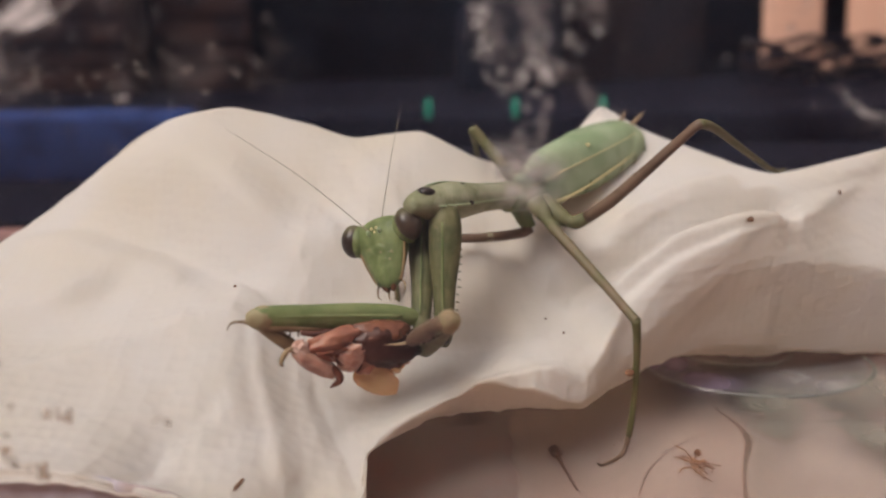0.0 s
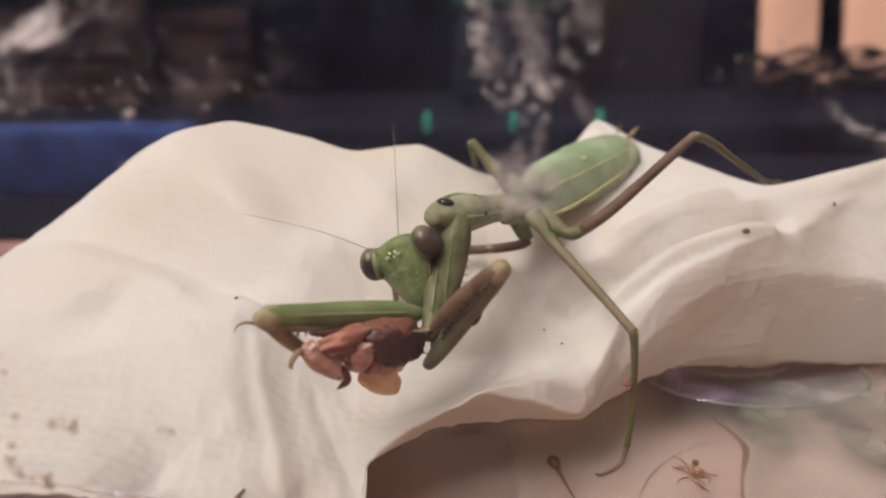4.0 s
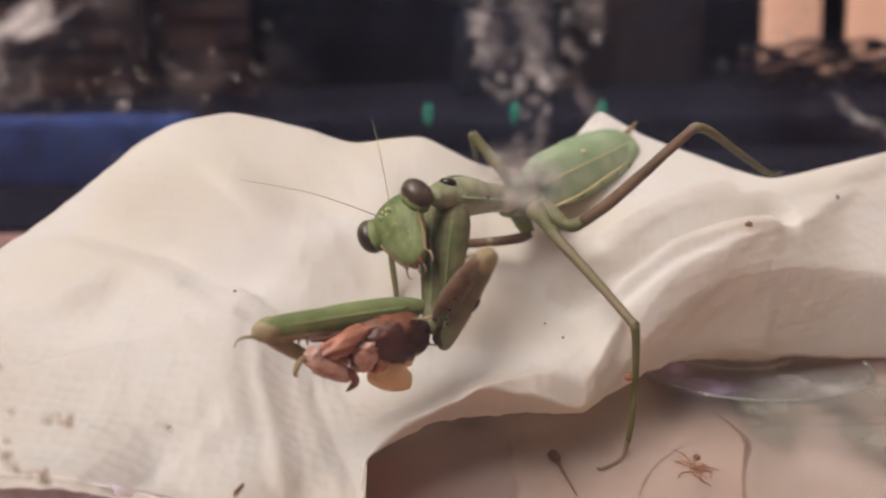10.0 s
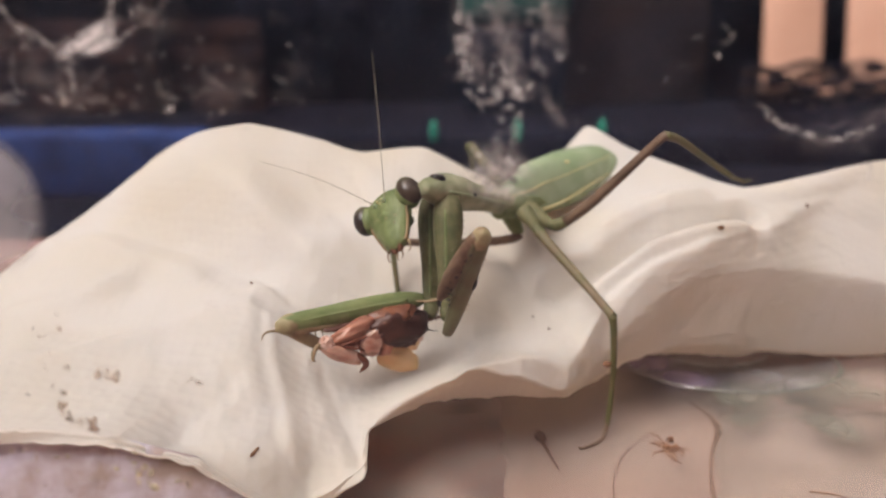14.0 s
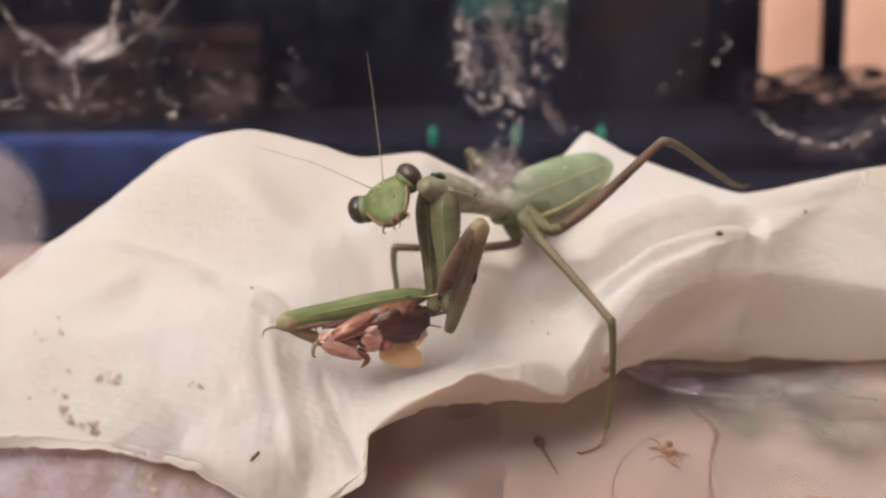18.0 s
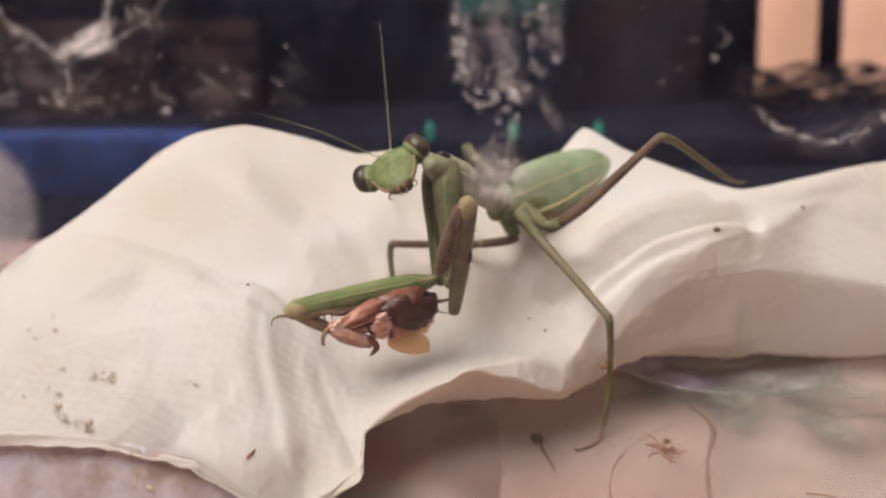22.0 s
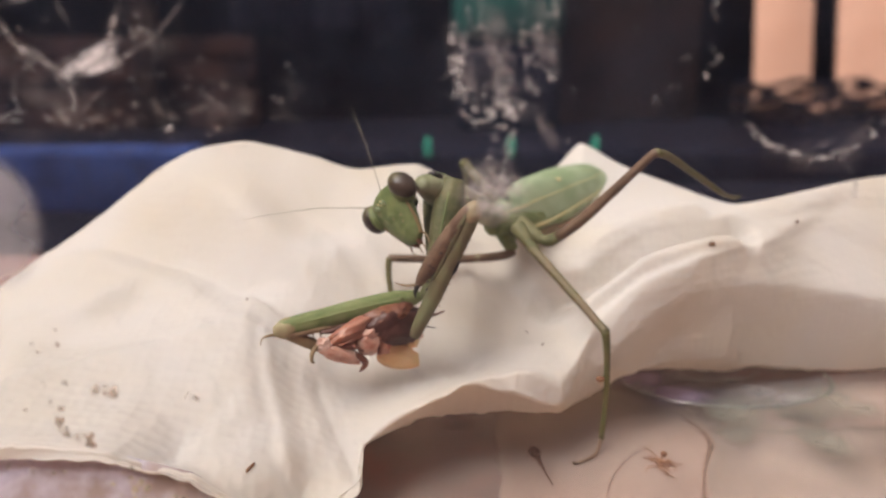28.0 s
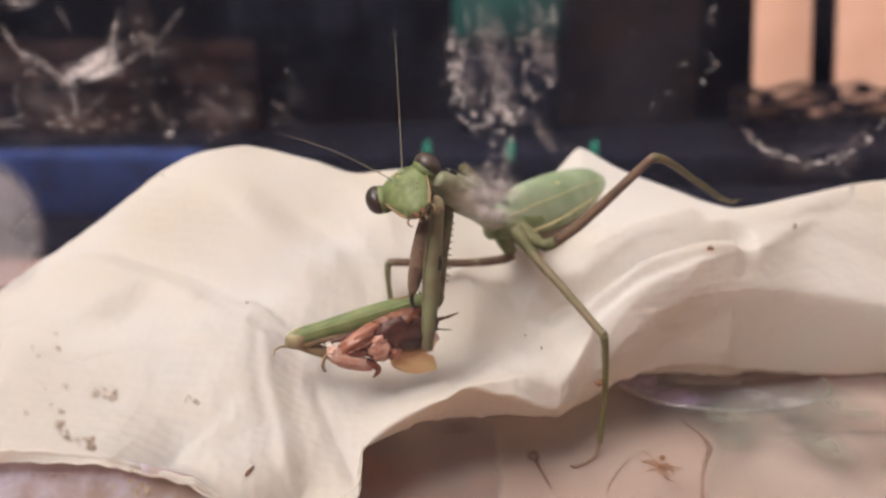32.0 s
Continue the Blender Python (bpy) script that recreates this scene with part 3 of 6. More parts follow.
# The tilt is added so that the upright boards catch more light.
for x0, x1, z0 in ((0.184, 0.216, 0.008), (0.2305, 0.33, 0.006)):
    peach = link("peach_board", slab(B(), 0, x1 - x0, 0, 0.006, 0, 0.3, 0.002), PEACH)
    peach.matrix_world = pose(x0, 0.372, z0, -9)
    tagged(peach, "peach-painted wooden board behind the table, tilted back to catch more light", "board", "peach boards")
# Bench, board and crate are dim through dark colours, not through shadow.
cabinet = base("dark_bench", pose(0.231, 0.37, -0.003), "low wooden bench with wavy slats, shade put into its dark colours", "bench")
part("plinth", slab(B(), -0.036, 0.095, 0.01, 0.04, 0.0, 0.0208, 0.001), PEACH_SHADED, cabinet, "base in a darkened copy of the peach, for shade")
part("foot_panel", slab(B(), -0.018, -0.008, 0.004, 0.009, 0.0, 0.012, 0.001), PEACH, cabinet, "peach foot")
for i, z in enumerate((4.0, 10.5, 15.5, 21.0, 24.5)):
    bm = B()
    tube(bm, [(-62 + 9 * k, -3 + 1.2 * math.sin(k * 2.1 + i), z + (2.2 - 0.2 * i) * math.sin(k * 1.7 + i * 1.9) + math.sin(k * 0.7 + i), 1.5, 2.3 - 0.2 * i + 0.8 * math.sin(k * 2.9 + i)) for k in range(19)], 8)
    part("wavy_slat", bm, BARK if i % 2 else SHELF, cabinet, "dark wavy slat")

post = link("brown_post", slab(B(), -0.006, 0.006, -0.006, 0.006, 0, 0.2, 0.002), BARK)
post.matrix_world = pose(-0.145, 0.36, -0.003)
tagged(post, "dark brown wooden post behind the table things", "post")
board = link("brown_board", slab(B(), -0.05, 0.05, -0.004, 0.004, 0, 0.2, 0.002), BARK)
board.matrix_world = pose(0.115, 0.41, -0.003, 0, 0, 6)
tagged(board, "leaning reddish-brown board, shade put into its dark colour", "board")

crate = base("wooden_crate", pose(-0.165, 0.37, -0.003), "reddish-brown wooden crate, shade put into its dark colour", "crate")
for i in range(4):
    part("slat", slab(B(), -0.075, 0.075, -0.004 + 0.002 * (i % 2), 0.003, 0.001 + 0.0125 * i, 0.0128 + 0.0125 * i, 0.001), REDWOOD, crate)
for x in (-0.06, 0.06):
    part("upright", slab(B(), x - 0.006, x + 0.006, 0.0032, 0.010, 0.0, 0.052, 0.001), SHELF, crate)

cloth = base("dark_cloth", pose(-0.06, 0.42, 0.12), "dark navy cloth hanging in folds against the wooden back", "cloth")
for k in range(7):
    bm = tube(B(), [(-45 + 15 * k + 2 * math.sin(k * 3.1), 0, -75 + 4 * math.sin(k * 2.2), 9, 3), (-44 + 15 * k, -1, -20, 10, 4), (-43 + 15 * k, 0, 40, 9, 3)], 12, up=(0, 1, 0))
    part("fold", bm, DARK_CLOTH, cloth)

# ---- mantis ----
BASE = Vector((0.012, 0.012, 0.0))
mantis = base("praying_mantis", Matrix.Translation(BASE), "green praying mantis eating, standing on the tissue", "insect")


def still(name, bm, mat, label="", parent=None):
    bmesh.ops.translate(bm, verts=bm.verts, vec=-BASE)
    return part(name, bm, mat, parent or mantis, label)


AX = Vector((12.6, 15.6, 2.9)).normalized()
A0 = Vector((10.2, 15.2, 19.6))


def along(d, side=0.0, up=0.0):
    s = AX.cross(Vector((0, 0, 1))).normalized()
    u = s.cross(AX).normalized()
    return A0 + AX * d + s * side + u * up


def row(d, w, h, side=0.0, up=0.0):
    return (*along(d, side, up), w, h)


# mesothorax and abdomen
still("thorax", tube(B(), [row(-3.0, 0.9, 0.9, 0, 0.1), row(-1.5, 1.2, 1.2), row(0, 1.35, 1.4, 0, -0.2), row(2, 1.55, 1.7, 0, -0.7), row(5, 1.7, 1.7, 0, -1.1), row(7.5, 0.9, 0.8, 0, -1.2)], 16), GREEN)
abdomen = still("abdomen", tube(B(), [row(2, 0.9, 0.9, 0, -0.4), row(4.5, 1.7, 1.5, 0.1, -0.7), row(8, 2.4, 2.0, 0.3, -0.9), row(12, 2.9, 2.3, 0.4, -0.8), row(15.5, 3.0, 2.4, 0.4, -0.6), row(18.0, 2.7, 2.2, 0.4, -0.4), row(19.2, 1.9, 1.6, 0.3, -0.2), row(19.7, 0.7, 0.6, 0.3, -0.1)], 20), GREEN_PALE, "pale green swollen abdomen")
for i in range(5):
    d = 7 + 2.7 * i
    r = (2.3, 2.65, 2.95, 3.05, 2.85)[i]
    bm = B()
    s = AX.cross(Vector((0, 0, 1))).normalized()
    u = s.cross(AX).normalized()
    rows = []
    for k in range(13):
        a = radians(-150 + 150 * k / 12)
        q = along(d, 0.35, -0.75) + s * (r * 1.0 * math.cos(a)) + u * (r * 0.79 * math.sin(a))
        rows.append((*q, 0.09, 0.09))
    tube(bm, rows, 6, per=2)
    still("segment_rim", bm, GREEN, "", abdomen)


def wing_point(f, k, sgn):
    """A point of the wing cover: f from root to tip, k from the back's middle line to the edge."""
    d = -1.3 + 18.9 * f
    side = (0.9 + 2.3 * min(1.0, 1.5 * f) ** 0.8) * (1 - 0.12 * max(0.0, f - 0.85) / 0.15)
    top = 1.45 + 0.55 * f + 1.5 * (1 - f ** 2.4) * min(1.0, 0.08 + 4 * f)
    low = -1.0 - 0.45 * math.sin(math.pi * min(1.0, 1.6 * f)) + 0.75 * f * f + 1.1 * max(0.0, 1 - f / 0.16)
    top -= 0.22 if sgn < 0 else 0.0
    a = 0.5 * math.pi * (1 - k)
    return along(d, sgn * side * math.cos(a) ** 0.8 + 0.12, low + (top - low) * math.sin(a) ** 1.1)


def wing(sgn):
    """A leathery wing cover, a curved shell over the back."""
    bm = B()
    n, m = 26, 12
    vs = []
    for i in range(n + 1):
        line = []
        for k in range(m + 1):
            q = wing_point(i / n, k / m, sgn) + Vector((0, 0, 0.08 * noise.noise(Vector((i * 0.4, k * 0.5, sgn)))))
            line.append(bm.verts.new(q * MM))
        vs.append(line)
    for i in range(n):
        for k in range(m):
            bm.faces.new((vs[i][k], vs[i][k + 1], vs[i + 1][k + 1], vs[i + 1][k]))
    ob = still("wing_cover", bm, WING, "smooth pale green wing cover")
    ob.modifiers.new("thickness", "SOLIDIFY").thickness = 0.00015
    for k, rad in ((1.0, 0.15), (0.60, 0.07)) if sgn > 0 else ((1.0, 0.12),):
        rows = [(*wing_point(i / n * 0.97, k, sgn), rad * (1 - 0.4 * i / n), rad * (1 - 0.4 * i / n)) for i in range(n + 1)]
        still("wing_edge", tube(B(), rows, 6, per=1), CREAM, "cream-yellow edge line", ob)
    return ob


WING = material("wing_green", (0.19, 0.255, 0.135), 0.6, (0.29, 0.35, 0.225), 230.0, 5.0, 0.00008, 1800.0)
wing(1)
wing(-1)
for sgn in (1, -1):
    bm = B()
    p = along(19.8, 0.7 * sgn, 0.8)
    tip = along(22.4, 1.0 * sgn, 1.7)
    tube(bm, [(*p, 0.28, 0.28), (*((p + tip) / 2), 0.22, 0.22), (*tip, 0.07, 0.07)], 8)
    still("cercus", bm, TIBIA_TAN, "small tan tail feeler")
still("pale_fleck", blob(B(), wing_point(0.5, 0.38, 1), (0.30, 0.28, 0.16), rough=0.4, level=2), CREAM, "cream fleck on the wing cover", bpy.data.objects["wing_cover"])


hind_body = [ob for ob in mantis.children if ob.name.split(".")[0] in ("abdomen", "wing_cover", "cercus")]


def leg(name, spec, label=""):
    """spec: joint by joint, rows of a tapered tube and a material; the first part carries the rest."""
    top = None
    for piece, rows, mat in spec:
        bm = tube(B(), rows, 10, wobble=0.10)
        if piece in ("tibia", "tarsus"):
            for i in range(1, 5):
                a, b = Vector(rows[0][:3]), Vector(rows[-1][:3])
                q = a.lerp(b, i / 5.0)
                d = Vector((random.uniform(-1, 1), random.uniform(-1, 1), random.uniform(-0.6, 0.2))).normalized() * 0.42
                tube(bm, [(*q, 0.05, 0.05), (*(q + d), 0.012, 0.012)], 5, per=1)
        ob = still(piece, bm, mat, label if top is None else "", top)
        if top is None:
            top = ob
    return top


BAND = material("pale_band", (0.36, 0.34, 0.24), 0.5, (0.24, 0.21, 0.13), 700.0)
LEG_MIX = material("leg_mottled", (0.155, 0.108, 0.066), 0.6, (0.115, 0.105, 0.048), 260.0, 3.0, 0.00003, 3000.0)
random.seed(11)
leg("mid_left", [
    ("middle_leg", [(10.8, 13.6, 19.0, 0.9, 0.9), (11.4, 12.6, 18.4, 0.72, 0.72), (11.8, 11.9, 17.8, 0.48, 0.48), (12.1, 11.5, 17.5, 0.56, 0.56), (12.4, 11.1, 17.1, 0.48, 0.48)], GREEN_DARK),
    ("femur", [(12.0, 11.5, 17.5, 0.50, 0.50), (13.2, 9.8, 16.3, 0.46, 0.46), (15.3, 6.9, 14.2, 0.40, 0.40), (17.1, 4.3, 12.3, 0.36, 0.36), (17.4, 3.9, 12.0, 0.40, 0.40)], LEG_MIX),
    ("tibia", [(17.4, 3.9, 12.1, 0.38, 0.38), (17.7, 4.2, 10.0, 0.30, 0.30), (17.95, 4.75, 5.5, 0.26, 0.26), (17.75, 5.0, 1.4, 0.27, 0.27)], LEG_GREEN),
    ("tarsus", [(17.75, 5.0, 1.5, 0.24, 0.24), (17.4, 4.6, 0.5, 0.18, 0.18), (16.6, 3.8, 0.2, 0.16, 0.16), (15.2, 2.9, 0.18, 0.14, 0.14), (14.7, 2.7, 0.5, 0.07, 0.07)], LEG_BROWN)])
still("food_crumb", blob(B(), (17.2, 4.0, 7.6), (0.35, 0.3, 0.28), rough=0.4, level=2, seed=4), RUST, "rust-brown crumb stuck to the shin")
hind_left = leg("hind_left", [
    ("hind_leg", [(11.75, 14.8, 18.78, 0.9, 0.9), (12.75, 13.2, 18.08, 0.8, 0.8), (13.65, 12.4, 17.68, 0.52, 0.52), (14.25, 12.1, 17.68, 0.60, 0.60), (15.25, 11.7, 18.28, 0.5, 0.5)], GREEN_DARK),
    ("femur", [(14.95, 11.8, 18.08, 0.55, 0.55), (17.15, 10.7, 20.18, 0.52, 0.52), (19.95, 9.2, 23.48, 0.44, 0.44), (22.05, 8.1, 25.98, 0.38, 0.38), (22.55, 8.0, 26.33, 0.42, 0.42)], LEG_BROWN),
    ("tibia", [(22.45, 8.0, 26.33, 0.40, 0.40), (24.15, 9.4, 25.78, 0.34, 0.34), (28.25, 13.4, 23.38, 0.30, 0.30), (32.35, 17.3, 20.98, 0.26, 0.26)], LEG_GREEN),
    ("tarsus", [(32.25, 17.2, 21.08, 0.22, 0.22), (33.95, 18.8, 20.38, 0.15, 0.15), (35.25, 20.0, 20.48, 0.07, 0.07)], LEG_GREEN)])
leg("mid_right", [
    ("middle_leg", [(9.4, 15.9, 18.9, 0.95, 0.95), (10.0, 15.4, 17.6, 0.8, 0.8), (10.7, 15.0, 16.4, 0.55, 0.55)], GREEN),
    ("femur", [(10.7, 15.0, 16.5, 0.55, 0.55), (9.6, 14.7, 16.0, 0.45, 0.45), (6.2, 13.6, 16.0, 0.40, 0.40), (2.0, 12.1, 16.4, 0.36, 0.36), (-1.3, 11.0, 16.8, 0.34, 0.34)], LEG_BROWN),
    ("tibia", [(-1.25, 11.0, 16.85, 0.33, 0.33), (-1.35, 10.8, 15.6, 0.27, 0.27), (-1.1, 10.3, 13.4, 0.24, 0.24), (-0.9, 9.9, 11.5, 0.22, 0.22)], LEG_GREEN)])
for x, y, z in ((8.3, 14.35, 15.95), (6.9, 13.85, 15.97)):
    still("pale_band", tube(B(), [(x - 0.28, y - 0.1, z, 0.41, 0.41), (x + 0.28, y + 0.1, z, 0.44, 0.44)], 10), BAND, "pale ring on the far middle leg")
leg("hind_right", [
    ("hind_leg", [(10.8, 17.4, 19.4, 1.0, 1.0), (10.2, 19.2, 19.8, 0.8, 0.8), (9.4, 21.0, 20.2, 0.6, 0.6)], GREEN_DARK),
    ("femur", [(9.5, 20.8, 20.1, 0.6, 0.6), (8.2, 21.9, 21.6, 0.56, 0.56), (6.8, 22.7, 23.3, 0.5, 0.5), (6.0, 23.0, 24.1, 0.55, 0.55)], LEG_GREEN),
    ("tibia", [(6.1, 23.1, 24.0, 0.4, 0.4), (6.4, 25.0, 22.6, 0.3, 0.3), (6.8, 27.6, 20.6, 0.25, 0.25)], LEG_GREEN)])

GREEN_GREY = material("grey_green_cuticle", (0.165, 0.172, 0.088), 0.6, (0.29, 0.29, 0.19), 520.0, 6.0, 0.00009, 2200.0, spread=(0.40, 0.62))
# prothorax, along its own z from the waist to the neck, x up
prothorax = part("prothorax", tube(B(), [(0, 0, -1.0, 1.3, 1.2), (0, 0, 0.5, 1.3, 1.2), (0, 0, 3.0, 1.15, 1.1), (0, 0, 5.5, 1.25, 1.2), (0.0, 0, 7.8, 1.55, 1.4), (0.0, 0, 9.6, 1.78, 1.55), (0.0, 0, 11.2, 1.62, 1.42), (0.0, 0, 12.5, 1.3, 1.15), (-0.05, 0, 13.5, 0.98, 0.88), (-0.1, 0, 14.2, 0.6, 0.55)], 18, up=(1, 0, 0)), GREEN_GREY, mantis, "slender grey-green neck shield")
part("crest", tube(B(), [(1.15, 0, 0.5, 0.10, 0.06), (1.18, 0, 5.5, 0.10, 0.06), (1.52, 0, 10.2, 0.10, 0.06), (1.36, 0, 12.3, 0.08, 0.05)], 6, up=(1, 0, 0)), GREEN_PALE, prothorax)
part("dark_spot", blob(B(), (0.95, -0.3, 12.75), (0.34, 0.62, 0.7), rough=0.15), DARK, prothorax, "black spot on top")
part("dark_fleck", blob(B(), (1.36, -0.5, 8.6), (0.12, 0.16, 0.2), level=2), DARK, prothorax)
part("dark_fleck", blob(B(), (0.1, -1.72, 8.9), (0.2, 0.12, 0.28), rough=0.3, level=2), DARK, prothorax)
for sgn in (1, -1):
    bm = B()
    tube(bm, [(0.0, sgn * 1.28, 0.5, 0.07, 0.07), (0.0, sgn * 1.13, 3.0, 0.07, 0.07), (0.0, sgn * 1.23, 5.5, 0.08, 0.08), (0.0, sgn * 1.53, 7.8, 0.09, 0.09), (0.0, sgn * 1.76, 9.6, 0.1, 0.1), (0.0, sgn * 1.70, 11.2, 0.1, 0.1), (0.0, sgn * 1.48, 12.5, 0.08, 0.08)], 6, up=(1, 0, 0))
    part("side_ridge", bm, GREEN_PALE, prothorax, "pale side ridge")


def spines(bm, rows, out, n, length, rad):
    """Small thorns along a line, pointing out."""
    for i in range(n):
        f = (i + 0.5) / n
        p = Vector(rows[0]).lerp(Vector(rows[1]), f)
        ln = length * random.uniform(0.6, 1.2)
        d = (Vector(out) + Vector((random.uniform(-0.2, 0.2), random.uniform(-0.3, 0.3), random.uniform(-0.3, 0.3)))).normalized() * ln
        tube(bm, [(*p, rad, rad), (*(p + d * 0.6), rad * 0.6, rad * 0.6), (*(p + d), 0.015, 0.015)], 5, per=1)
    return bm


def coxa(mat):
    ob = part("coxa", tube(B(), [(0, 0, -0.8, 0.9, 0.8), (0, 0, 0.6, 1.22, 1.0), (0, 0, 2.5, 1.18, 0.95), (0, 0, 5.0, 0.88, 0.78), (0, 0, 7.4, 0.72, 0.66), (0, 0, 8.6, 0.58, 0.54)], 14, up=(0, 1, 0)), mat, mantis, "upper foreleg")
    part("thorns", spines(B(), [(-1.2, -0.2, 1.0), (-0.8, -0.2, 7.6)], (-1, -0.2, 0.1), 12, 0.28, 0.07), mat, ob)
    part("trochanter", blob(B(), (0, 0, 8.7), (0.66, 0.6, 0.85), rough=0.08, seed=2.0), mat, ob)
    part("ridge", tube(B(), [(0.25, -0.98, 0.5, 0.09, 0.06), (0.2, -0.95, 2.5, 0.09, 0.06), (0.15, -0.86, 5.0, 0.08, 0.06), (0.1, -0.74, 7.6, 0.07, 0.05)], 6, up=(0, 1, 0)), GREEN, ob)
    return ob


coxa_right = coxa(GREEN_DARK)
coxa_left = coxa(GREEN_DARK)
OLIVE = material("olive_cuticle", (0.155, 0.160, 0.080), 0.55, (0.125, 0.100, 0.055), 520.0, 5.0, 0.00006, 2200.0)
STRIPE = material("stripe_green", (0.20, 0.23, 0.105), 0.85, (0.15, 0.17, 0.07), 600.0, spec=0.15)


def femur(open_angle, tibia_len, tibia_r, tibia_mat, left):
    """The grasping femur along z, thorns and tibia on its -x side."""
    ob = part("femur", tube(B(), [(0, 0, -0.9, 0.45, 0.4), (0, 0, 0.0, 0.75 - 0.22 * left, 0.6), (0, 0, 1.6, 1.0 - 0.38 * left, 0.75), (0, 0, 4.5, 1.05 - 0.33 * left, 0.75), (0, 0, 7.5, 0.92 - 0.22 * left, 0.70), (0, 0, 9.8, 0.85 - 0.15 * left, 0.68), (0, 0, 11.0, 0.72 - 0.1 * left, 0.6), (0, 0, 11.5, 0.4, 0.35)], 16, up=(0, 1, 0)), OLIVE if left else GREEN, mantis, "grasping foreleg")
    if not left:
        part("stripe", tube(B(), [(0.30, -0.62, 0.8, 0.20, 0.07), (0.33, -0.66, 4.0, 0.22, 0.07), (0.28, -0.61, 7.5, 0.20, 0.07), (0.28, -0.61, 10.0, 0.07, 0.04)], 6, up=(0, 1, 0)), STRIPE, ob, "pale stripe")
    part("knee_cap", blob(B(), (-0.06, 0, 10.65), (0.86 - 0.14 * left, 0.71, 1.15), rough=0.12, seed=3.0 + left), KNEE, ob, "pale tan knee")
    part("thorns", spines(B(), [(-0.9, -0.35, 5.0), (-0.75, -0.3, 10.2)], (-1, -0.2, -0.2), 9, 0.55, 0.10), TIBIA_TAN, ob)
    part("lower_edge", tube(B(), [(-0.62, -0.3, 4.6, 0.12, 0.2), (-0.60, -0.36, 7.0, 0.24, 0.3), (-0.55, -0.38, 9.0, 0.30, 0.32), (-0.45, -0.3, 10.6, 0.34, 0.34)], 8, up=(0, 1, 0), wobble=0.2), TIBIA_TAN if not left else OLIVE, ob, "tan lower edge")
    a = radians(open_angle)
    d = Vector((-math.sin(a), 0, -math.cos(a)))
    p0 = Vector((-0.35, -0.1, 10.9))

    def at(f, w, h, bend=0.0):
        q = p0 + d * tibia_len * f + Vector((-bend, 0, 0))
        return (*q, w, h)
    tb = part("tibia", tube(B(), [at(-0.03, tibia_r * 0.7, tibia_r * 0.6), at(0.12, tibia_r, tibia_r * 0.75), at(0.5, tibia_r * 1.05, tibia_r * 0.8, 0.1), at(0.85, tibia_r * 0.8, tibia_r * 0.65, 0.05), at(1.0, tibia_r * 0.4, tibia_r * 0.35)], 12, up=(0, 1, 0)), tibia_mat, ob, "folded tan shin")
    e0, e1 = at(0.15, 0, 0)[:3], at(0.95, 0, 0)[:3]
    inward = (0.9, -0.2, 0.0)
    part("shin_thorns", spines(B(), [e0, e1], inward, 9, 0.6, 0.09), TIBIA_TAN, ob)
    hook = Vector(at(1.0, 0, 0)[:3])
    part("claw", tube(B(), [(*hook, 0.22, 0.2), (*(hook + d * 0.7 + Vector((0.15, 0, 0))), 0.16, 0.15), (*(hook + d * 1.2 + Vector((0.5, 0, 0))), 0.03, 0.03)], 8, up=(0, 1, 0)), DARK, ob, "dark curved claw")
    if left:
        for k in range(9):
            q = p0 + d * tibia_len * (0.08 + 0.09 * k) + Vector((0.45 * noise.noise(Vector((k * 1.9, 4, 2))), -0.62, 0))
            part("dark_fleck", blob(B(), tuple(q), (0.06 + 0.04 * (k % 3), 0.07, 0.07 + 0.03 * (k % 2)), rough=0.4, level=1, seed=k), DARK, ob)
        part("edge_thorns", spines(B(), [(0.68, -0.1, 2.2), (0.66, -0.1, 9.0)], (1, -0.2, 0.2), 10, 0.24, 0.06), TIBIA_TAN, ob)
        part("dark_mark", blob(B(), (0.58, -0.50, 6.2), (0.14, 0.14, 0.7), rough=0.25, seed=1.5), DARK, ob, "black mark on the edge")
        for k in range(5):
            part("dark_fleck", blob(B(), (-1.0 + 0.5 * noise.noise(Vector((k * 2.3, 1, 0))), -0.80, 3.2 + 0.62 * k), (0.05 + 0.05 * (k % 3), 0.08, 0.08 + 0.05 * (k % 2)), rough=0.4, level=2, seed=k), DARK, ob)
        part("foot", tube(B(), [(*hook, 0.14, 0.14), (*(hook + Vector((-0.9, -0.1, -0.4))), 0.10, 0.10), (*(hook + Vector((-1.8, -0.1, -0.5))), 0.04, 0.04)], 6), TIBIA_TAN, ob)
    else:
        part("foot", tube(B(), [(-0.5, 0, 11.2, 0.14, 0.14), (-0.25, -0.1, 12.1, 0.11, 0.11), (-0.4, -0.1, 12.7, 0.08, 0.08), (-0.9, -0.1, 12.9, 0.03, 0.03)], 6, up=(0, 1, 0)), TIBIA_TAN, ob)
    return ob


femur_right = femur(33, 4.6, 0.48, TIBIA_TAN, 0)
TIBIA_BROWN = material("tibia_brown", (0.17, 0.11, 0.068), 0.55, (0.085, 0.045, 0.028), 620.0, 5.0, 0.00005, 2400.0, spread=(0.40, 0.70))
femur_left = femur(9, 7.4, 0.70, TIBIA_BROWN, 1)

CHEEK = material("cheek_tan", (0.26, 0.15, 0.075), 0.6, (0.15, 0.12, 0.05), 800.0, 4.0, 0.00005, 2200.0)
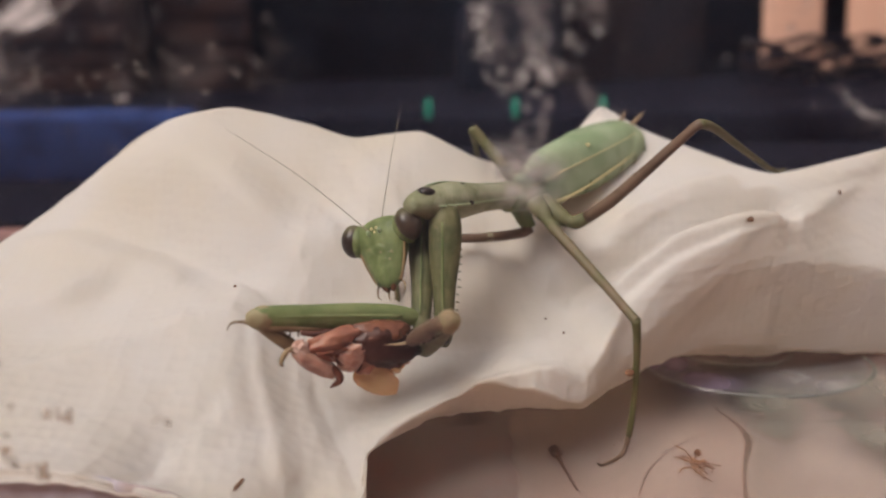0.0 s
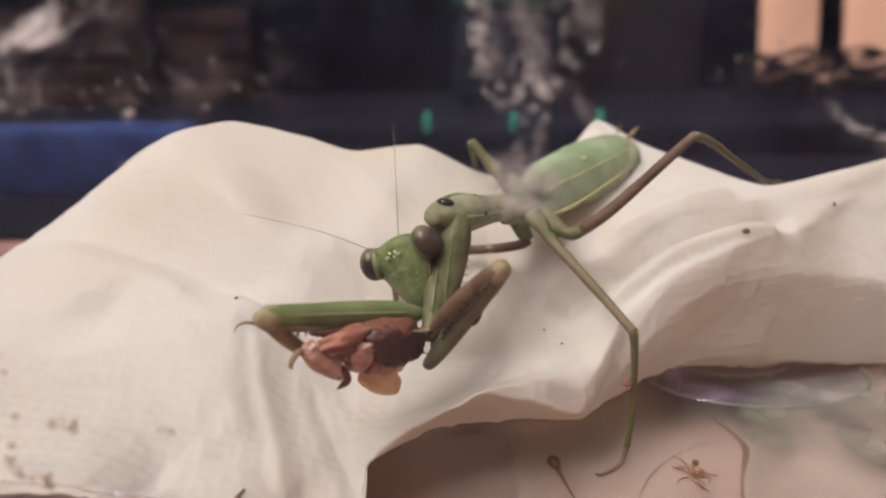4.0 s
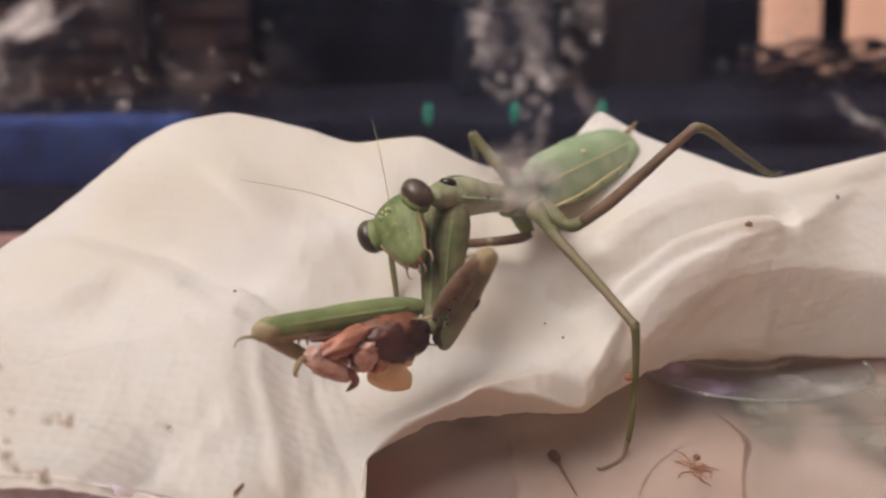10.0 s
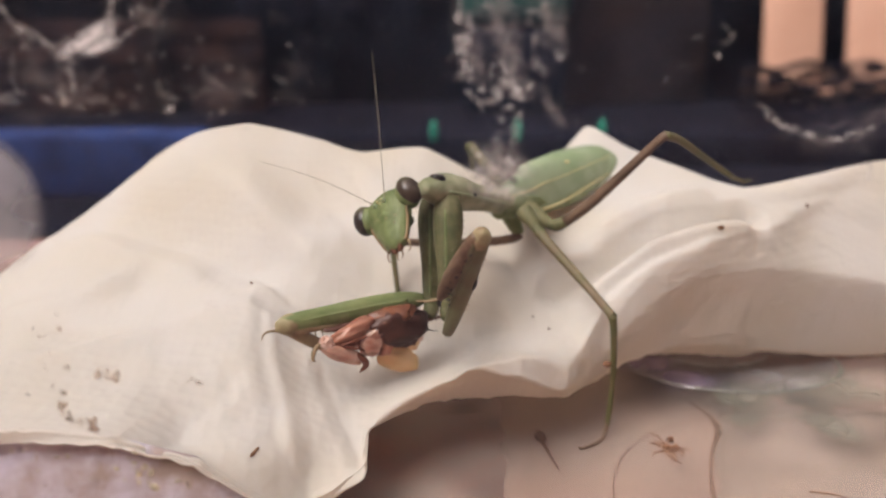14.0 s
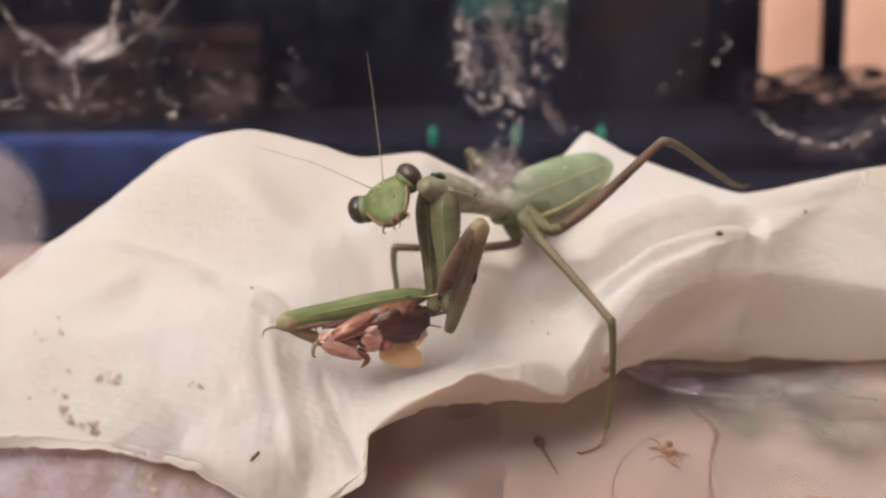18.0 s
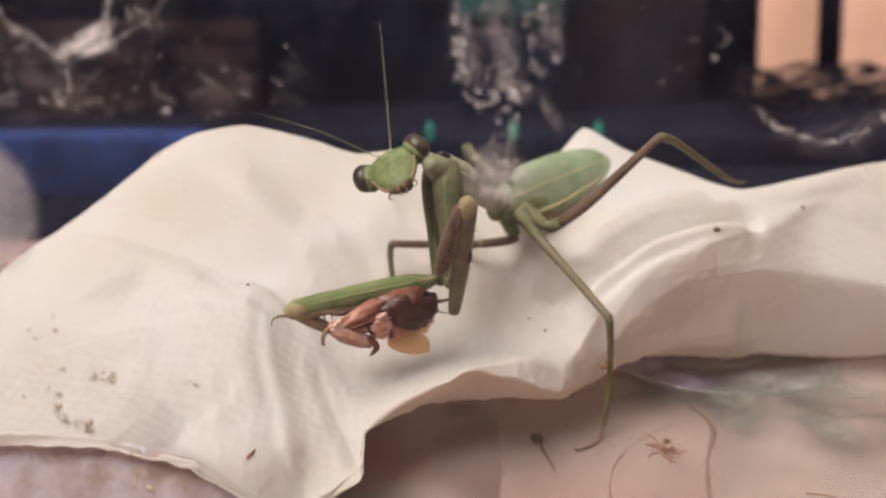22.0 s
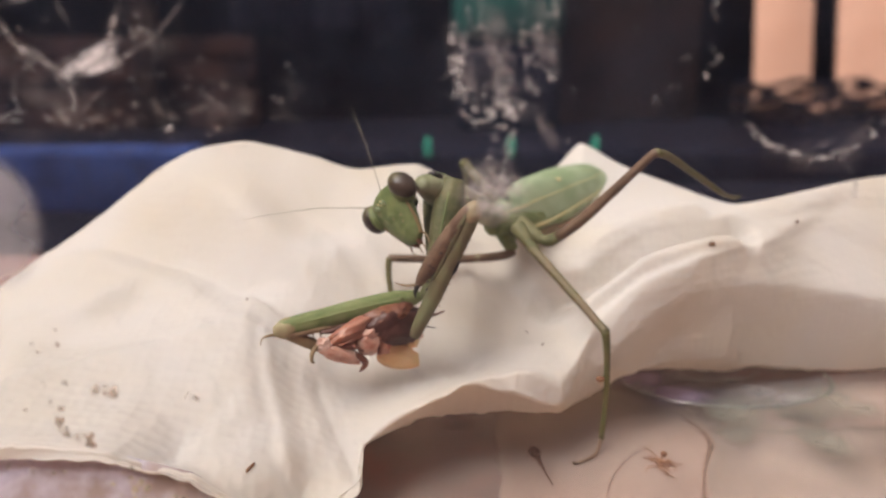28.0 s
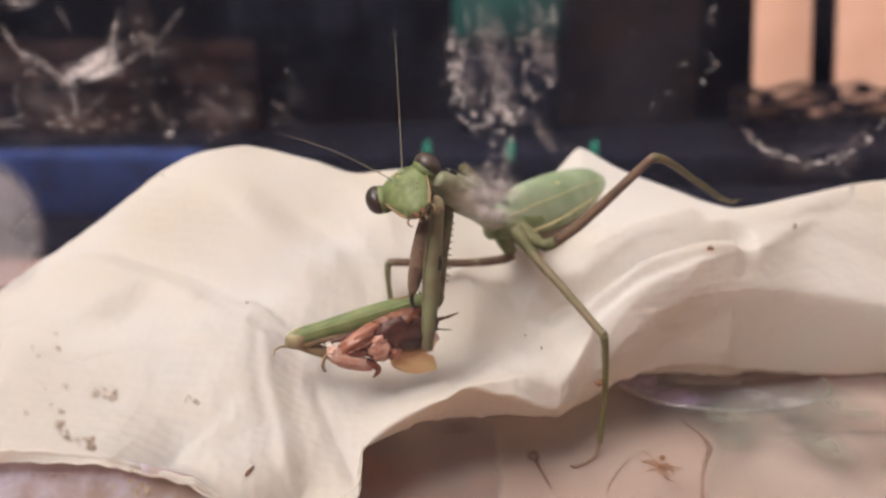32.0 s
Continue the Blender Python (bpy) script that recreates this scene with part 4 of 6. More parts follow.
# head: x from its right eye to its left eye, z from mouth to crown, face towards -y
head = part("head", tube(B(), [(0, -0.7, -3.2, 0.45, 0.35), (0, -0.65, -2.8, 1.0, 0.62), (0, -0.45, -1.9, 1.42, 0.85), (0, -0.2, -0.9, 1.86, 1.0), (0, 0, 0.0, 2.15, 1.08), (0, 0.1, 0.8, 2.45, 1.05), (0, 0.15, 1.5, 2.15, 0.85), (0, 0.15, 1.95, 1.2, 0.55), (0, 0.15, 2.1, 0.4, 0.25)], 24, up=(0, 1, 0)), GREEN_FACE, mantis, "triangular green head")
for sgn in (-1, 1):
    eye = part("eye", blob(B(), (sgn * 2.48, -0.05, 0.95), (0.95, 1.08, 1.28), (0, sgn * -12, 0)), EYE, head, "large dark brown compound eye with light painted on its top")
    part("eye_rim", blob(B(), (sgn * 2.08, 0.10, 0.78), (0.82, 1.1, 1.24), (0, sgn * -12, 0)), GREEN_FACE, head)
    part("antenna_base", tube(B(), [(sgn * 0.45, -0.75, 0.95, 0.2, 0.2), (sgn * 0.5, -1.1, 1.2, 0.14, 0.14)], 8), GREEN_PALE, head)
    part("mandible", blob(B(), (sgn * 0.34, -0.80, -2.95), (0.30, 0.3, 0.5), (0, sgn * 15, 0), 0.3), MOUTH_RED, head, "dark reddish jaw")
    part("palp", tube(B(), [(sgn * 0.55, -0.5, -2.7, 0.10, 0.10), (sgn * 1.15, -0.6, -3.0, 0.08, 0.08), (sgn * 1.2, -0.8, -3.6, 0.06, 0.06), (sgn * 0.95, -0.9, -3.9, 0.03, 0.03)], 6), TIBIA_TAN, head, "thin feeler at the mouth")
    part("inner_palp", tube(B(), [(sgn * 0.2, -0.6, -3.2, 0.09, 0.09), (sgn * 0.3, -0.8, -3.8, 0.06, 0.06), (sgn * 0.15, -0.9, -4.15, 0.03, 0.03)], 6), TIBIA_TAN, head)
part("neck", tube(B(), [(0, 0.4, 0.3, 0.9, 0.8), (0, 1.3, 0.1, 0.7, 0.65), (0, 2.3, -0.2, 0.6, 0.55)], 12), GREEN_DARK, head)
part("lip", blob(B(), (0, -0.98, -2.45), (0.80, 0.26, 0.62), rough=0.25), LIP, head, "dark upper lip")
part("face_plate", blob(B(), (0, -0.98, -0.4), (0.8, 0.20, 0.6), rough=0.06), GREEN_FACE, head)
for sgn in (-1, 1):
    part("cheek_line", tube(B(), [(sgn * 2.0, -0.45, -0.15, 0.08, 0.06), (sgn * 1.72, -0.48, -1.1, 0.14, 0.09), (sgn * 1.3, -0.55, -2.0, 0.22, 0.13), (sgn * 0.9, -0.72, -2.8, 0.22, 0.14)], 8, up=(0, 1, 0), wobble=0.3), CHEEK, head, "tan cheek line")
random.seed(57)
for k in range(8):
    x, z = random.uniform(-1.1, 1.1), random.uniform(-1.2, 0.7)
    y = -0.2 + 0.2 * (z + 0.9) - 1.02 * math.sqrt(1 - (x / (1.86 + 0.3 * (z + 0.9))) ** 2)
    part("pale_fleck", blob(B(), (x, y, z), (random.uniform(0.06, 0.14), 0.07, random.uniform(0.06, 0.12)), rough=0.3, level=1, seed=k), KNEE, head)
for x, z in ((-0.22, 1.35), (0.22, 1.35), (0, 1.05)):
    part("ocellus", blob(B(), (x, -0.85, z), (0.12, 0.10, 0.12), level=2), CREAM, head)


FEELER = material("antenna_tan", (0.24, 0.21, 0.13), 0.5, (0.16, 0.13, 0.075), 700.0)


def antenna(long):
    return part("antenna", tube(B(), [(0, 0, 0, 0.10, 0.10), (0.05, 0, 0.9, 0.045, 0.045), (0.35, 0, 4.0, 0.032, 0.032), (0.55, 0, 8.0, 0.026, 0.026), (0.3, 0, long, 0.016, 0.016)], 6, up=(1, 0, 0)), FEELER, head, "long thin antenna")


antenna_right = antenna(15.5)
antenna_left = antenna(14.0)

# ---- prey held in the right foreleg, in that femur's axes ----
prey = base("insect_remains", pose(0, 0, 0), "half-eaten brown insect with pink flesh and torn shell", "prey")
SHELL_RED = material("red_brown_shell", (0.20, 0.075, 0.036), 0.42, (0.085, 0.028, 0.016), 420.0, 6.0, 0.0001, 1300.0)
MEMBRANE = material("pale_membrane", (0.66, 0.52, 0.45), 0.3, (0.50, 0.29, 0.22), 620.0, 5.0, 0.00008, 1600.0)


def lobe(name, centre, radii, ry, mat, label, seed, rough=0.16, ribs=0, level=4, rx=0.0):
    """A fleshy lobe or plate of the prey; ribs: how many rings run round it."""
    bm = blob(B(), centre, radii, (rx, ry, 0), rough * 1.7, level, seed)
    if ribs:
        turn = pose(*(c * MM for c in centre), rx, ry, 0)
        back = turn.inverted()
        for v in bm.verts:
            q = back @ v.co
            k = 1 + 0.055 * math.sin(q.z / (radii[2] * MM) * math.pi * ribs)
            v.co = turn @ Vector((q.x * k, q.y * k, q.z))
    return part(name, bm, mat, prey, label)


lobe("shell", (-1.45, -1.2, 2.15), (1.62, 1.45, 2.75), 6, SHELL, "dark brown shell", 1, 0.16, 6)
lobe("neck_plate", (-0.5, -1.3, 2.6), (0.75, 1.05, 2.3), -6, SHELL_RED, "reddish-brown torn plate", 11, 0.2, 5)
lobe("flesh", (-1.05, -1.3, 5.9), (0.72, 0.75, 2.1), -17, FLESH, "pink torn flesh", 2, 0.13)
lobe("flesh", (-1.55, -1.55, 4.5), (0.62, 0.7, 1.35), -34, FLESH_PALE, "pale pink torn flesh", 3.7, 0.13)
lobe("flesh", (-2.35, -1.6, 4.65), (0.95, 0.78, 1.02), 20, FLESH_PALE, "pale pink swollen segment", 5.4, 0.12, 2)
lobe("flesh", (-2.75, -1.5, 3.35), (0.85, 0.72, 0.72), 28, FLESH, "brownish pink segment", 7.1, 0.12, 2)
lobe("flesh", (-2.0, -1.35, 6.3), (0.55, 0.62, 1.3), 12, FLESH, "pink torn flesh", 8.8, 0.15)
lobe("thigh", (-2.65, -1.55, 7.1), (0.66, 0.62, 1.85), 30, FLESH_PALE, "pale swollen thigh", 10.5, 0.10)
lobe("thigh_edge", (-3.12, -1.5, 6.95), (0.2, 0.42, 1.65), 30, MEMBRANE, "whitish translucent rim", 12.2, 0.12)
lobe("membrane", (-1.55, -1.5, 8.2), (0.45, 0.4, 0.62), 40, MEMBRANE, "white torn membrane", 13.9, 0.4)
lobe("membrane", (-2.15, -1.75, 7.6), (0.16, 0.2, 0.8), 22, MEMBRANE, "white torn membrane", 15.6, 0.4)
lobe("dark_gap", (-1.62, -1.85, 6.0), (0.13, 0.3, 1.2), -10, PLATE, "dark red gap", 40, 0.4)
lobe("dark_gap", (-2.3, -1.75, 5.75), (0.12, 0.55, 0.75), 42, PLATE, "dark red gap", 41, 0.4)
lobe("dark_gap", (-2.5, -1.95, 3.95), (0.7, 0.3, 0.10), 16, PLATE, "dark red gap", 42, 0.3)
part("torn_edge", tube(B(), [(-0.75, -0.8, 8.2, 0.14, 0.22), (-0.8, -1.0, 7.0, 0.24, 0.3), (-0.62, -1.1, 5.6, 0.18, 0.3), (-0.5, -1.15, 4.2, 0.26, 0.34), (-0.35, -1.1, 3.0, 0.2, 0.3)], 8, wobble=0.6), SHELL, prey, "dark torn rim")
lobe("wing_case", (-4.4, -1.15, 2.1), (1.05, 0.45, 1.95), 24, AMBER, "amber wing case", 6, 0.10)
lobe("wing_case", (-3.25, -0.75, 1.3), (0.62, 0.5, 1.45), 20, AMBER, "amber wing case", 7, 0.12)
lobe("wing_case", (-3.1, -0.5, 0.0), (0.55, 0.3, 0.6), 10, MEMBRANE, "pale thin wing case", 8, 0.12, level=3)
part("hook_leg", tube(B(), [(-2.9, -1.6, 6.0, 0.36, 0.3), (-3.5, -1.65, 5.35, 0.36, 0.3), (-3.95, -1.65, 5.15, 0.30, 0.26), (-4.3, -1.6, 5.4, 0.2, 0.18), (-4.55, -1.6, 5.75, 0.05, 0.05)], 10), PLATE, prey, "reddish hooked leg")
part("spur_leg", tube(B(), [(-1.5, -0.9, -0.3, 0.2, 0.18), (-1.55, -1.0, -1.5, 0.16, 0.14), (-1.45, -1.0, -2.6, 0.05, 0.05)], 8), SHELL_RED, prey)
part("feeler", tube(B(), [(-2.2, -0.9, -0.2, 0.08, 0.08), (-2.5, -1.0, -1.0, 0.06, 0.06), (-2.75, -1.0, -1.7, 0.03, 0.03)], 6), SHELL, prey)
part("shin_leg", tube(B(), [(-2.0, -1.4, 8.5, 0.2, 0.16), (-1.6, -1.5, 8.9, 0.2, 0.16), (-2.1, -1.5, 9.3, 0.22, 0.18), (-2.7, -1.4, 9.4, 0.16, 0.14), (-2.9, -1.4, 9.2, 0.06, 0.06)], 8, wobble=0.3), TIBIA_TAN, prey, "tan shin")

# ---- smears on the front wall ----
WALL_Y = -18.45


def residue(name, spots, label, mat, seed, smallest=0.05, strands=0, wall=WALL_Y, category="smear"):
    """Dried flecks and strands stuck to the plastic; spots: x, z, spread x, spread z, how many, size."""
    random.seed(seed)
    bm = B()
    pts = []
    for x, z, sx, sz, n, size in spots:
        for _ in range(n):
            px, pz = random.gauss(x, sx), random.gauss(z, sz)
            r = max(smallest, size * random.lognormvariate(0, 0.45))
            if noise.noise(Vector((px * 1.9, pz * 1.9, seed))) < -0.08:
                continue
            pts.append((px, pz, r))
            k = 0.55 if strands else 1.0
            blob(bm, (px, wall + 0.06, pz), (k * r * random.uniform(0.6, 1.6), 0.03, k * r * random.uniform(0.6, 1.5)), (0, random.uniform(0, 180), 0), 0.5, 1, random.random() * 9)
    for i in range(strands if pts else 0):
        px, pz, r = random.choice(pts)
        near = sorted(pts, key=lambda q: (q[0] - px) ** 2 + (q[1] - pz) ** 2)[random.randint(2, 9) % len(pts)]
        mx, mz = (px + near[0]) / 2 + random.gauss(0, 0.06), (pz + near[1]) / 2 + random.gauss(0, 0.06)
        w = random.uniform(0.008, 0.035)
        tube(bm, [(px, wall + 0.06, pz, w, 0.02), (mx, wall + 0.06, mz, w * 0.8, 0.02), (near[0], wall + 0.06, near[1], w * 0.6, 0.02)], 5, up=(0, 1, 0), per=3)
    return tagged(link(name, bm, mat), label, category, kind="stuff")


residue("dried_smear", [(3.69, 35.24, 0.18, 0.39, 51, 0.062), (4.12, 34.33, 0.22, 0.33, 74, 0.074), (4.2, 33.58, 0.22, 0.33, 68, 0.074), (4.09, 32.79, 0.24, 0.28, 61, 0.074), (4.61, 31.89, 0.31, 0.24, 74, 0.074), (5.19, 31.48, 0.22, 0.2, 51, 0.074), (5.76, 31.82, 0.28, 0.22, 57, 0.074), (6.35, 31.3, 0.22, 0.22, 51, 0.068), (6.63, 31.87, 0.24, 0.22, 44, 0.068), (6.33, 32.84, 0.31, 0.39, 74, 0.068), (7.2, 32.21, 0.33, 0.22, 40, 0.056), (7.64, 33.2, 0.24, 0.28, 40, 0.056), (8.31, 33.67, 0.28, 0.17, 30, 0.05), (8.83, 33.72, 0.22, 0.13, 17, 0.043), (6.11, 34.18, 0.22, 0.55, 30, 0.043), (5.46, 33.01, 0.33, 0.33, 34, 0.043), (7.66, 34.67, 0.28, 0.33, 30, 0.043), (5.38, 36.1, 0.88, 0.66, 68, 0.031), (8.19, 36.36, 0.77, 0.66, 57, 0.031), (9.01, 36.89, 0.33, 0.33, 27, 0.037), (6.73, 30.73, 0.13, 0.22, 23, 0.05), (6.6, 29.77, 0.17, 0.33, 30, 0.05), (5.78, 30.44, 0.11, 0.33, 27, 0.05), (5.38, 29.34, 0.33, 0.22, 57, 0.056), (4.71, 28.9, 0.28, 0.22, 44, 0.056), (6.03, 28.6, 0.39, 0.24, 57, 0.056), (5.15, 28.01, 0.44, 0.22, 61, 0.05)], "white dried smear on the clear front wall", SILK, 1, 0.03, 420)


def trail(points, per, wide, size, n=7):
    """Spots along a line, for residue()."""
    line = catmull(points, per)
    return [(x, z, wide, wide, n, size) for x, z in line]


# streaks of dried film: from x, z to x, z, half width in mm, and how faint
STREAKS = (
    (-15.68, 33.84, -12.91, 35.46, 0.51, 0), (-14.63, 34.0, -12.84, 34.59, 0.44, 0), (-13.6, 34.54, -12.51, 37.23, 0.22, 1), (-14.15, 34.54, -12.98, 35.09, 0.44, 0),
    (-18.33, 36.58, -17.81, 35.32, 0.17, 1), (-17.92, 35.51, -16.63, 34.77, 0.22, 1), (-16.87, 35.1, -15.56, 33.73, 0.2, 1), (-15.75, 34.0, -14.92, 33.45, 0.2, 1),
    (-15.28, 33.73, -15.19, 32.05, 0.16, 1), (-13.43, 33.44, -14.91, 32.05, 0.14, 2), (-12.75, 34.59, -11.72, 35.22, 0.15, 1), (-11.87, 35.08, -10.69, 35.83, 0.17, 2),
    (-11.14, 35.48, -9.3, 37.48, 0.17, 2), (-14.88, 31.77, -13.76, 31.62, 0.27, 2), (-18.1, 37.25, -16.41, 37.64, 0.2, 2), (-15.61, 37.5, -15.06, 36.31, 0.17, 2),
    (-16.84, 31.92, -16.32, 31.55, 0.16, 1), (-15.87, 31.77, -15.59, 31.49, 0.14, 1), (-12.42, 33.77, -12.1, 33.54, 0.15, 2), (-10.73, 31.86, -10.0, 31.68, 0.22, 2),
    (-8.95, 33.14, -7.75, 32.15, 0.25, 2), (-5.16, 32.7, -4.74, 32.42, 0.22, 2), (-18.3, 37.77, -16.69, 37.56, 0.32, 1), (3.69, 36.1, 4.84, 32.23, 0.92, 2),
    (5.37, 37.17, 6.56, 32.5, 1.19, 2), (7.89, 37.17, 8.68, 33.89, 0.88, 2), (5.69, 32.79, 7.44, 31.78, 0.72, 2), (6.03, 28.45, 7.52, 27.85, 0.8, 2),
    (5.0, 28.61, 6.48, 27.85, 0.8, 1), (7.86, 32.21, 9.08, 30.05, 0.48, 2), (6.73, 31.07, 6.55, 29.33, 0.36, 2), (16.46, 37.14, 16.94, 36.33, 0.12, 2),
    (16.54, 34.13, 17.1, 34.41, 0.11, 2), (15.08, 34.47, 15.53, 34.64, 0.12, 2), (18.5, 31.44, 19.58, 30.85, 0.14, 2), (20.84, 29.97, 21.9, 29.67, 0.14, 2),
    (22.32, 29.96, 23.58, 30.54, 0.14, 2), (24.21, 30.24, 25.38, 31.54, 0.14, 2), (24.18, 29.21, 24.7, 28.62, 0.12, 2), (4.91, 28.7, 6.78, 27.79, 1.39, 1),
    (5.45, 28.16, 7.37, 28.0, 0.92, 1), (4.42, 27.81, 6.8, 26.71, 1.27, 1), (5.01, 27.86, 6.35, 26.95, 0.8, 1), (4.92, 28.01, 5.5, 28.45, 0.52, 1),
    (5.9, 27.2, 7.54, 26.94, 0.8, 2),
)
STREAK_MATS = (soft("bright_streak", (0.84, 0.80, 0.78), 1.0, 2000.0, low=0.30, high=0.52, reach=(0.0, 0.8)), soft("pale_streak", (0.78, 0.73, 0.70), 0.5, 2200.0, low=0.36, high=0.58, reach=(0.0, 0.9)), soft("faint_streak", (0.66, 0.60, 0.58), 0.36, 1800.0, low=0.38, high=0.62, reach=(0.0, 0.95)))
film_smear = base("dried_smear", pose(0, WALL_Y * MM, 0.03), "white streaky dried smear on the clear front wall", "smear")
for i, (x0, z0, x1, z1, wide, faint) in enumerate(STREAKS):
    streak = part("streak", patch((0, 0, 0), 0.5 * math.hypot(x1 - x0, z1 - z0) * 1.25 + 0.4 * wide, wide, True, i * 1.7), STREAK_MATS[faint], film_smear)
    streak.matrix_basis = pose(0.5 * (x0 + x1) * MM, (0.06 + 0.004 * i) * MM, (0.5 * (z0 + z1) - 30) * MM, 0, -math.degrees(math.atan2(z1 - z0, x1 - x0)), 0)
residue("dried_smear", trail([(-17.7, 35.3), (-16.0, 34.0), (-15.2, 32.5)], 5, 0.12, 0.035, 4) + [(-13.8, 34.4, 0.6, 0.35, 70, 0.05), (-15.8, 31.7, 0.25, 0.2, 16, 0.06), (-18.3, 33.0, 0.8, 1.2, 20, 0.04), (-11.4, 35.8, 0.5, 0.5, 24, 0.04)], "fine white flecks on the clear front wall", SILK, 2, 0.02, 60)
residue("dried_smear", trail([(18.9, 31.0), (19.9, 30.3), (21.2, 29.9), (22.4, 29.4), (23.6, 29.8), (24.8, 30.2), (25.6, 31.2), (26.6, 31.6)], 4, 0.13, 0.05, 6) + trail([(24.6, 28.6), (24.7, 27.4)], 4, 0.1, 0.05, 5), "thin white smear line on the clear front wall", SILK, 3, 0.03, 130)
residue("dried_smear", [(-13.0, 33.0, 2.6, 2.2, 120, 0.028), (-8.0, 33.2, 2.4, 1.4, 90, 0.026), (-3.0, 33.6, 2.6, 1.6, 60, 0.024), (-17.6, 35.2, 1.2, 1.6, 60, 0.028)], "faint fine dried flecks on the clear front wall", WEB, 23, 0.012, 0)
residue("soil_crumbs", [(-10.46, 16.52, 0.1, 0.1, 12, 0.08), (-17.47, 17.32, 0.1, 0.1, 8, 0.07), (-15.86, 17.31, 0.12, 0.12, 10, 0.07), (-17.84, 14.92, 0.14, 0.14, 22, 0.1), (-17.89, 15.96, 0.1, 0.1, 10, 0.07), (-17.84, 19.54, 0.1, 0.1, 8, 0.06), (-17.65, 20.53, 0.08, 0.08, 5, 0.05), (-17.75, 14.44, 0.1, 0.1, 12, 0.09), (-10.22, 13.83, 0.1, 0.1, 4, 0.05), (-19.84, 15.99, 0.2, 0.2, 6, 0.05), (-15.07, 17.05, 0.16, 0.22, 30, 0.10), (-16.6, 14.1, 0.2, 0.22, 36, 0.11), (-10.8, 16.6, 0.12, 0.1, 6, 0.09), (-18.0, 15.1, 0.12, 0.35, 12, 0.10), (-16.2, 17.2, 0.6, 0.2, 9, 0.06), (-18.6, 18.5, 0.2, 0.8, 12, 0.05), (-14, 15, 2.5, 2.2, 26, 0.03)], "tan soil crumbs stuck on the clear front wall", CRUMB, 4, 0.02)

for i, (x, z, w, h) in enumerate(((-16.4, 32.2, 3.4, 2.6), (-11.6, 35.6, 2.6, 2.0), (-10.3, 31.7, 1.3, 1.5), (-7.9, 32.4, 2.4, 2.0), (-4.6, 32.4, 1.6, 1.6), (-19.4, 35.6, 2.8, 2.4), (22.4, 30.2, 5.0, 1.9))):
    bm = patch((x, WALL_Y + 0.4 + 0.02 * i, z), w, h, True, i + 13.0)
    film = link("dried_film", bm, CLOUD_THIN)
    tagged(film, "thin blotchy dried film on the clear front wall", "smear")

for i, (x, z, w, h) in enumerate(((-20.2, 26.4, 2.9, 3.9), (-25.6, 26.0, 3.2, 4.6))):
    bm = patch((x, WALL_Y + 0.06 + 0.02 * i, z), w, h, True, i + 3.0)
    haze = link("milky_smudge", bm, SMUDGE)
    tagged(haze, "faint milky smudge on the clear front wall", "smudge")

# ---- debris on the base plate ----
DARK_BROWN = material("dark_brown_debris", (0.05, 0.024, 0.014), 0.7, (0.095, 0.045, 0.026), 900.0)
disc = patch((35.0, 21.0, 0.025), 11.2, 7.3, False, 1.0)
disc_ob = box_part("moulded_disc", disc, DISC, "cloudy disc inside the moulded ring")
for name, label, spots, mat in (
        ("purple_stain", "dull purple stain on the clear base", ((25.5, 21.5, 5.0, 4.5), (28.5, 17.0, 5.0, 3.5)), PURPLE),
        ("grey_cloud", "cloudy grey-green patch on the clear base", ((34.5, 12.0, 6.5, 6.0), (44.0, 13.5, 7.0, 6.5), (31.0, 10.0, 2.5, 6.0), (39.0, 7.0, 3.0, 6.0)), GREY_CLOUD),
        ("dark_blotch", "dark brown blotch on the clear base", ((4.6, 11.0, 3.5, 2.0),), DARK_BLOTCH)):
    for i, (x, y, w, h) in enumerate(spots):
        blotch = link(name, patch((x, y, 0.05 + 0.02 * i + 0.003 * x), w, h, False, x), mat)
        tagged(blotch, label, "stain")
random.seed(21)
bm = tube(B(), [(0, 0, 0.25, 0.32, 0.2), (0.1, -0.6, 0.25, 0.36, 0.22), (0.2, -1.3, 0.2, 0.2, 0.16), (0.5, -3.2, 0.15, 0.10, 0.09), (0.9, -5.6, 0.12, 0.06, 0.06)], 8, wobble=0.3)
blob(bm, (0.05, -0.5, 0.35), (0.52, 0.85, 0.36), rough=0.4, level=2, seed=2)
spines(bm, [(0, 0.2, 0.3), (0.2, -1.2, 0.3)], (-1, 0, 0.4), 5, 0.5, 0.05)
spines(bm, [(0, 0.2, 0.3), (0.2, -1.2, 0.3)], (1, 0, 0.4), 5, 0.5, 0.05)
scrap = link("leg_scrap", bm, DARK_BROWN)
scrap.matrix_world = pose(0.0117, 0.0052, 0)
tagged(scrap, "torn-off brown insect leg on the clear base", "debris")
bm = B()
for i in range(15):
    a = random.choice((1.5, -1.6, 0.4, 2.6, -0.6)) + random.gauss(0, 0.4)
    r = random.uniform(0.7, 2.0)
    tube(bm, [(random.gauss(0, 0.4), random.gauss(0, 0.4), 0.15, 0.06, 0.05), (r * 0.6 * math.cos(a) + random.gauss(0, 0.2), r * 0.9 * math.sin(a), 0.25, 0.07, 0.05), (r * math.cos(a), r * 1.5 * math.sin(a), 0.15, 0.04, 0.03)], 5, per=2)
blob(bm, (0.7, 1.3, 0.2), (0.28, 0.35, 0.2), rough=0.4, level=2, seed=5)
flake = link("rusty_flakes", bm, RUST)
flake.matrix_world = pose(0.0226, 0.0030, 0)
tagged(flake, "cluster of rust-brown flakes on the clear base", "debris")


